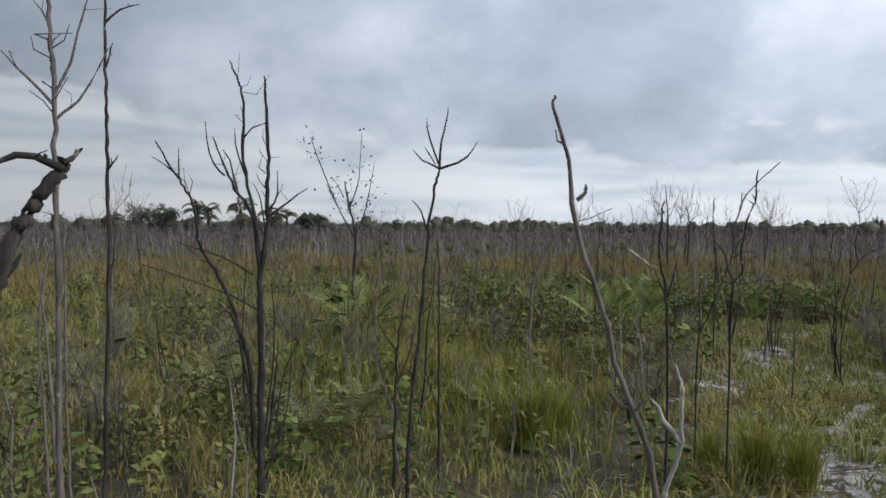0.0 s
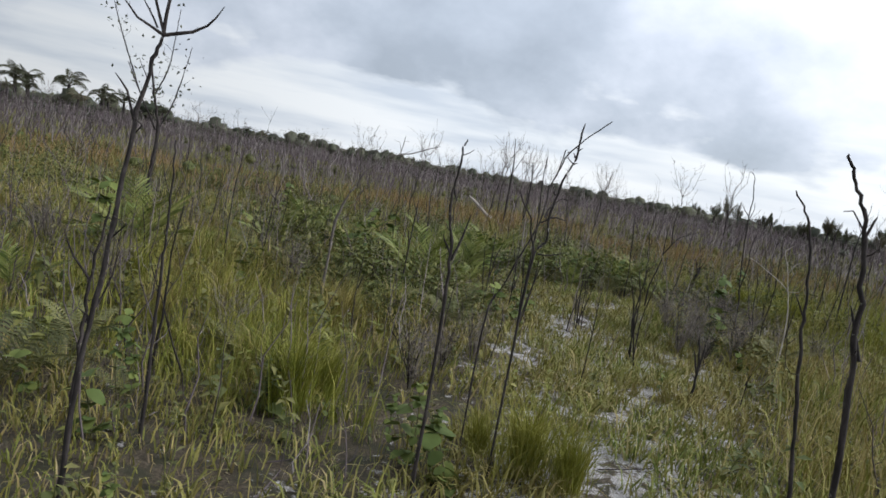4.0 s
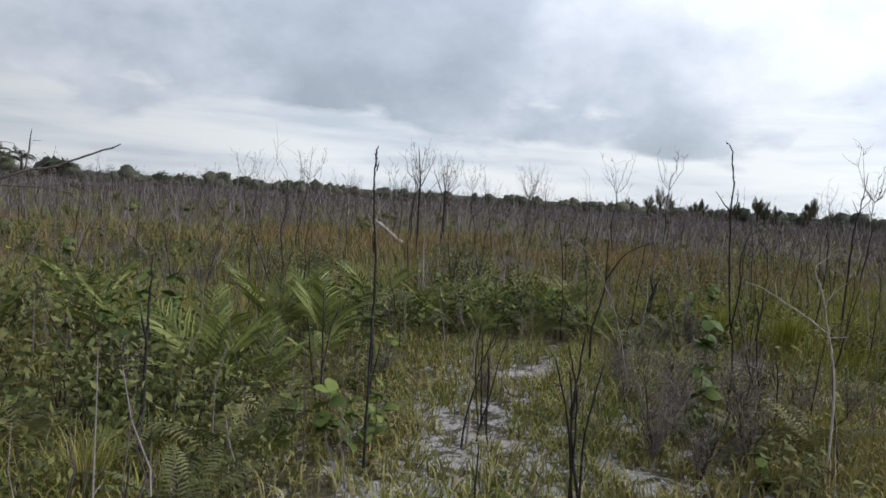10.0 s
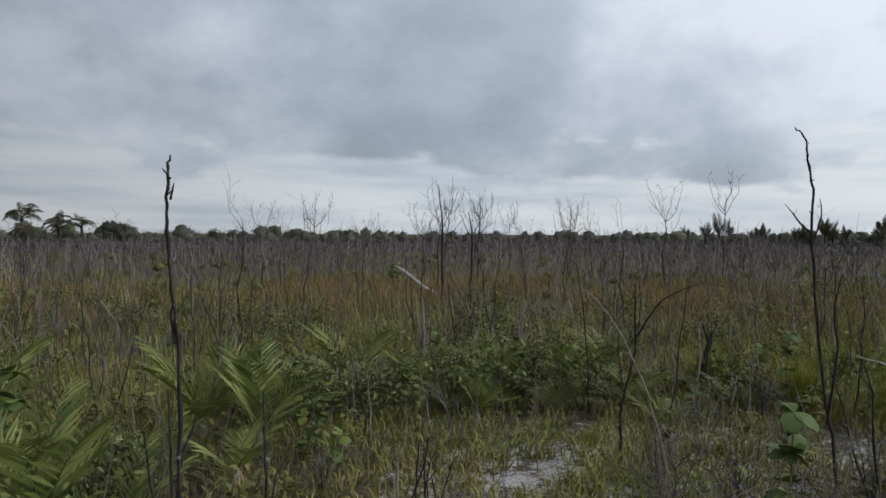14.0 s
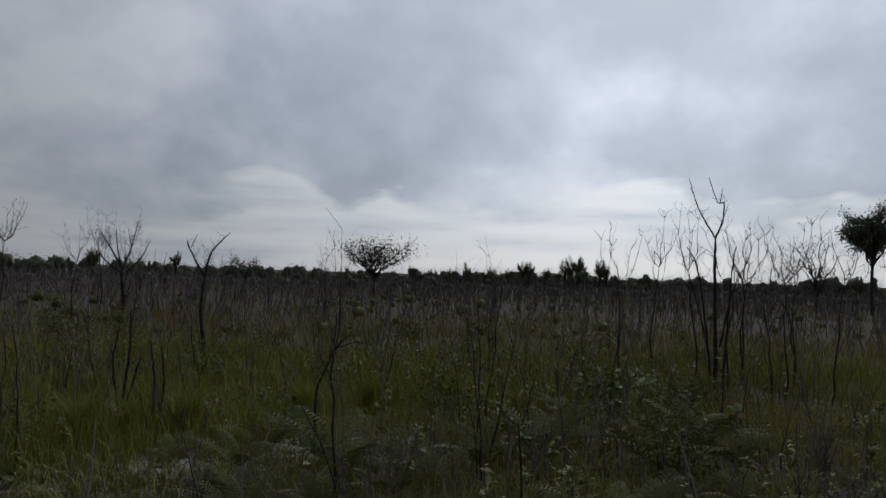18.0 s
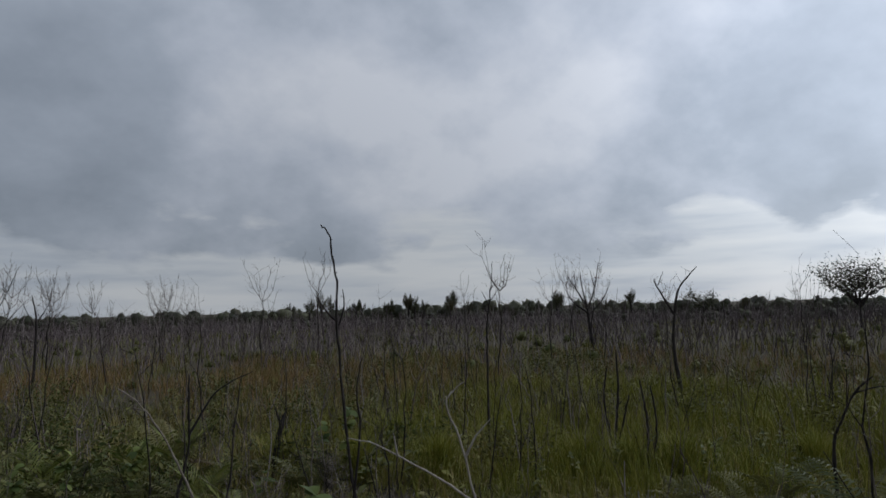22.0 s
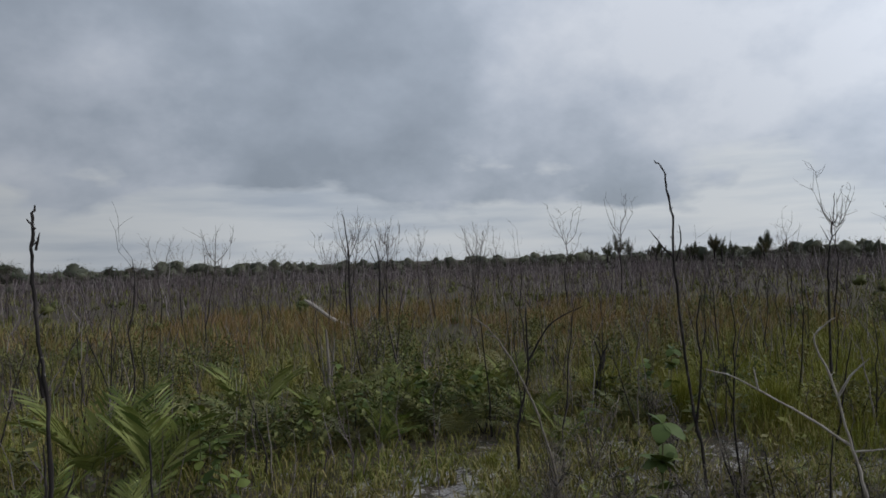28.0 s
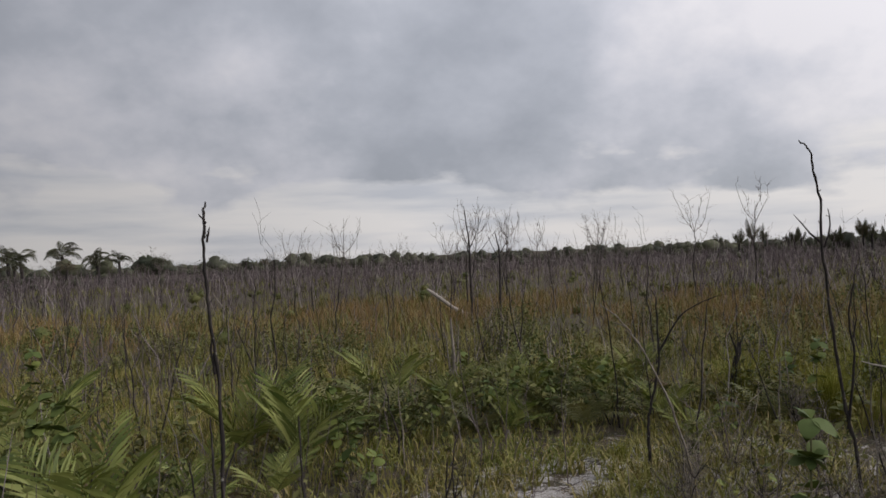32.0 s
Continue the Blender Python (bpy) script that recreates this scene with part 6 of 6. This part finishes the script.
# ---- palms and trees on the skyline ----
def far_palm(label, n, steep, droop, arch=False):
    """A burnt palm: a trunk clothed in steep ragged fronds. One metre tall; scaled when it is set."""
    thing = tagged(new("palm"), label, "palm", "palms on the skyline")
    ob_from("trunk", *tubes(np.array([[(0, 0, -0.05), (0.005, 0, 0.3), (0, 0, 0.5)]]), np.array([[0.04, 0.035, 0.03]]), 7), CHARBARK, thing, smooth=True)
    leaves = []
    for i in range(n):
        z = 0.28 + 0.22 * i / n + 0.12 * arch
        o = frond(rng.uniform(0.30, 0.46), 13, 0.13, rng.uniform(droop * 0.3, droop * 1.6), PALMFAR, thing, i * 2.4 + rng.normal(0, 0.4), rng.uniform(steep, 1.56), 0.008, 0.8 if arch else 0.9, -0.2 if arch else -0.7, "", 0.06 if arch else 0.08, 0.25 if arch else 0.5)
        turn = Matrix.LocRotScale((0, 0, z), o.rotation_euler, None)
        leaves.append((np.array([turn @ v.co for v in o.data.vertices]), np.array([p.vertices[:] for p in o.data.polygons])))
        bpy.data.objects.remove(o)
    ob_from("crown", *join(leaves), PALMFAR, thing)
    return thing


protos = [far_palm("dark upright palm with ragged fronds on the skyline", 8, 1.3, 0.7), far_palm("dark burnt palm with a narrow brush of fronds", 5, 1.42, 0.6), far_palm("dark palm with drooping spread fronds", 13, 0.75, 1.7, True)]
PALMS_EAST = [(71.6, 91.0, 3.3), (76.1, 87.3, 3.0), (78.1, 85.4, 3.9), (83.0, 80.6, 4.2), (84.9, 78.6, 2.9), (89.7, 72.9, 2.4), (94.1, 67.0, 3.8), (98.0, 60.9, 2.2), (106.8, 42.4, 1.9), (78.7, 84.6, 3.7), (83.0, 80.4, 4.4), (87.2, 75.8, 1.8), (89.8, 72.6, 2.3), (93.9, 66.9, 3.8), (97.8, 61.0, 1.9), (106.6, 42.7, 2.0), (111.9, 23.0, 3.0), (112.3, 20.4, 2.3), (112.8, 16.8, 2.6), (113.0, 14.1, 3.6), (113.2, 11.3, 2.2), (113.5, 4.3, 3.9), (113.4, 1.2, 2.9), (113.3, -1.8, 4.4), (113.2, -3.7, 5.3), (112.9, -7.2, 4.8), (113.4, 5.0, 3.9), (113.2, -3.1, 5.2), (113.3, -0.5, 2.8)]
PALMS_NORTH = [(-38.4, 106.4, 5.9), (-36.9, 107.0, 5.3), (-32.2, 108.7, 6.2), (-28.2, 110.0, 4.8), (-25.3, 110.8, 4.6), (-20.3, 112.1, 3.3), (-7.7, 114.0, 2.3), (-4.8, 114.3, 2.2), (1.0, 114.6, 2.8), (63.1, 96.8, 2.8), (67.1, 94.0, 4.6), (70.9, 91.2, 2.7), (75.5, 87.4, 2.8), (78.0, 85.2, 3.8), (-31.0, 89.8, 3.6), (-22.7, 92.3, 3.5), (-18.4, 93.2, 2.0), (-37.9, 87.2, 3.6), (-36.1, 87.9, 3.9), (-32.9, 89.1, 2.7), (-41.7, 85.4, 3.2), (-26.2, 91.3, 2.9)]
for i, (bx, by, top) in enumerate(PALMS_EAST + PALMS_NORTH):
    low_ = ground_of(bx, by)
    put(protos[i % 2] if i < len(PALMS_EAST) or bx > 30 else protos[2], bx, by, rng.uniform(0, 6.28), (top - low_) * rng.uniform(1.1, 1.25), rng.normal(0, 4, 2))
    if bx > 30:
        for _ in range(int(rng.integers(0, 3))):
            sx, sy = bx + rng.normal(0, 5), by + rng.normal(0, 5)
            put(protos[int(rng.integers(0, 2))], sx, sy, rng.uniform(0, 6.28), (top - low_) * rng.uniform(0.85, 1.15), rng.normal(0, 5, 2))
away(protos)


def tree(name, label, x, y, tall, crown_r, crown_h, leaves, leaf, limbs, mat, lift=0.0):
    """A tree with a tapered trunk, spreading limbs and a crown of many small leaves."""
    thing = tagged(new(name), label, "tree")
    thing.location = (x, y, ground_of(x, y))
    fork = tall - crown_h
    trunk = smooth_path([(0, 0, -0.1), (0.05, 0.03, fork * 0.5), (0, 0, fork)], 8)
    ob_from("trunk", *tubes(trunk[None], (0.017 * tall * np.linspace(1, 0.6, 8))[None], 8), CHARBARK, thing, smooth=True)
    tips = []
    for i in range(limbs):
        a_, up_ = i * 2.4 + rng.normal(0, 0.3), rng.uniform(-0.55, 0.97)
        R, k_ = crown_r * math.sqrt(1 - up_ * up_), rng.uniform(0.6, 0.95)
        e = np.array([math.cos(a_) * R * k_, math.sin(a_) * R * k_, fork + crown_h * (0.5 + 0.48 * up_ * k_)])
        q = smooth_path([(0, 0, fork * rng.uniform(0.8, 1.0)), e * [0.4, 0.4, 0] + [0, 0, fork + (e[2] - fork) * 0.5], e], 7)
        q[1:] += rng.normal(0, 0.03 * crown_r, (6, 3))
        ms = [tubes(q[None], (0.011 * tall * np.linspace(1, 0.3, 7))[None], 5)]
        for _ in range(8):
            s = q[int(rng.integers(2, 7))]
            o = np.array([*rng.normal(0, 0.5, 2), rng.uniform(0.1, 0.8)]) * crown_r * 0.42
            ms.append(tubes(np.array([[s, s + o * 0.5 + rng.normal(0, 0.04 * crown_r, 3), s + o]]), tall * np.array([[0.004, 0.003, 0.0015]]), 3))
            tips += [s + o, s + o * 0.6]
        ob_from("limb", *join(ms), CHARBARK, thing, smooth=True)
        tips.append(e)
    c = np.repeat(np.array(tips), leaves, 0)
    c = c + rng.normal(0, 0.085 * crown_r, c.shape)
    ob_from("crown", *leaf_cards(c, rng.uniform(0.6, 1.3, len(c)) * leaf, 0.65), mat, thing)
    return thing


tree("tree", "half bare tree with a broad sparse crown", 38.5, 12.4, 3.4, 2.2, 2.0, 14, 0.085, 18, WOODS)
tree("tree", "tall dark leafy tree with an uneven rounded crown", 44.4, -15.2, 6.6, 1.9, 3.2, 36, 0.10, 26, WOODS)
tree("tree", "bare pale tree with fine twigs beside a leafy tree", 44.8, -12.4, 4.6, 1.9, 3.4, 1, 0.08, 12, WOODS)
tree("tree", "dark leafy tree standing above the thicket", -33.0, 72.9, 3.9, 1.7, 2.6, 14, 0.12, 12, WOODS)
tree("tree", "dark round-topped tree standing above the thicket", -30.4, 74.0, 4.1, 1.5, 2.6, 14, 0.12, 12, WOODS)
tree("tree", "small dark open-crowned tree on the skyline", 45.6, 22.8, 2.5, 1.2, 1.5, 6, 0.12, 8, WOODS)
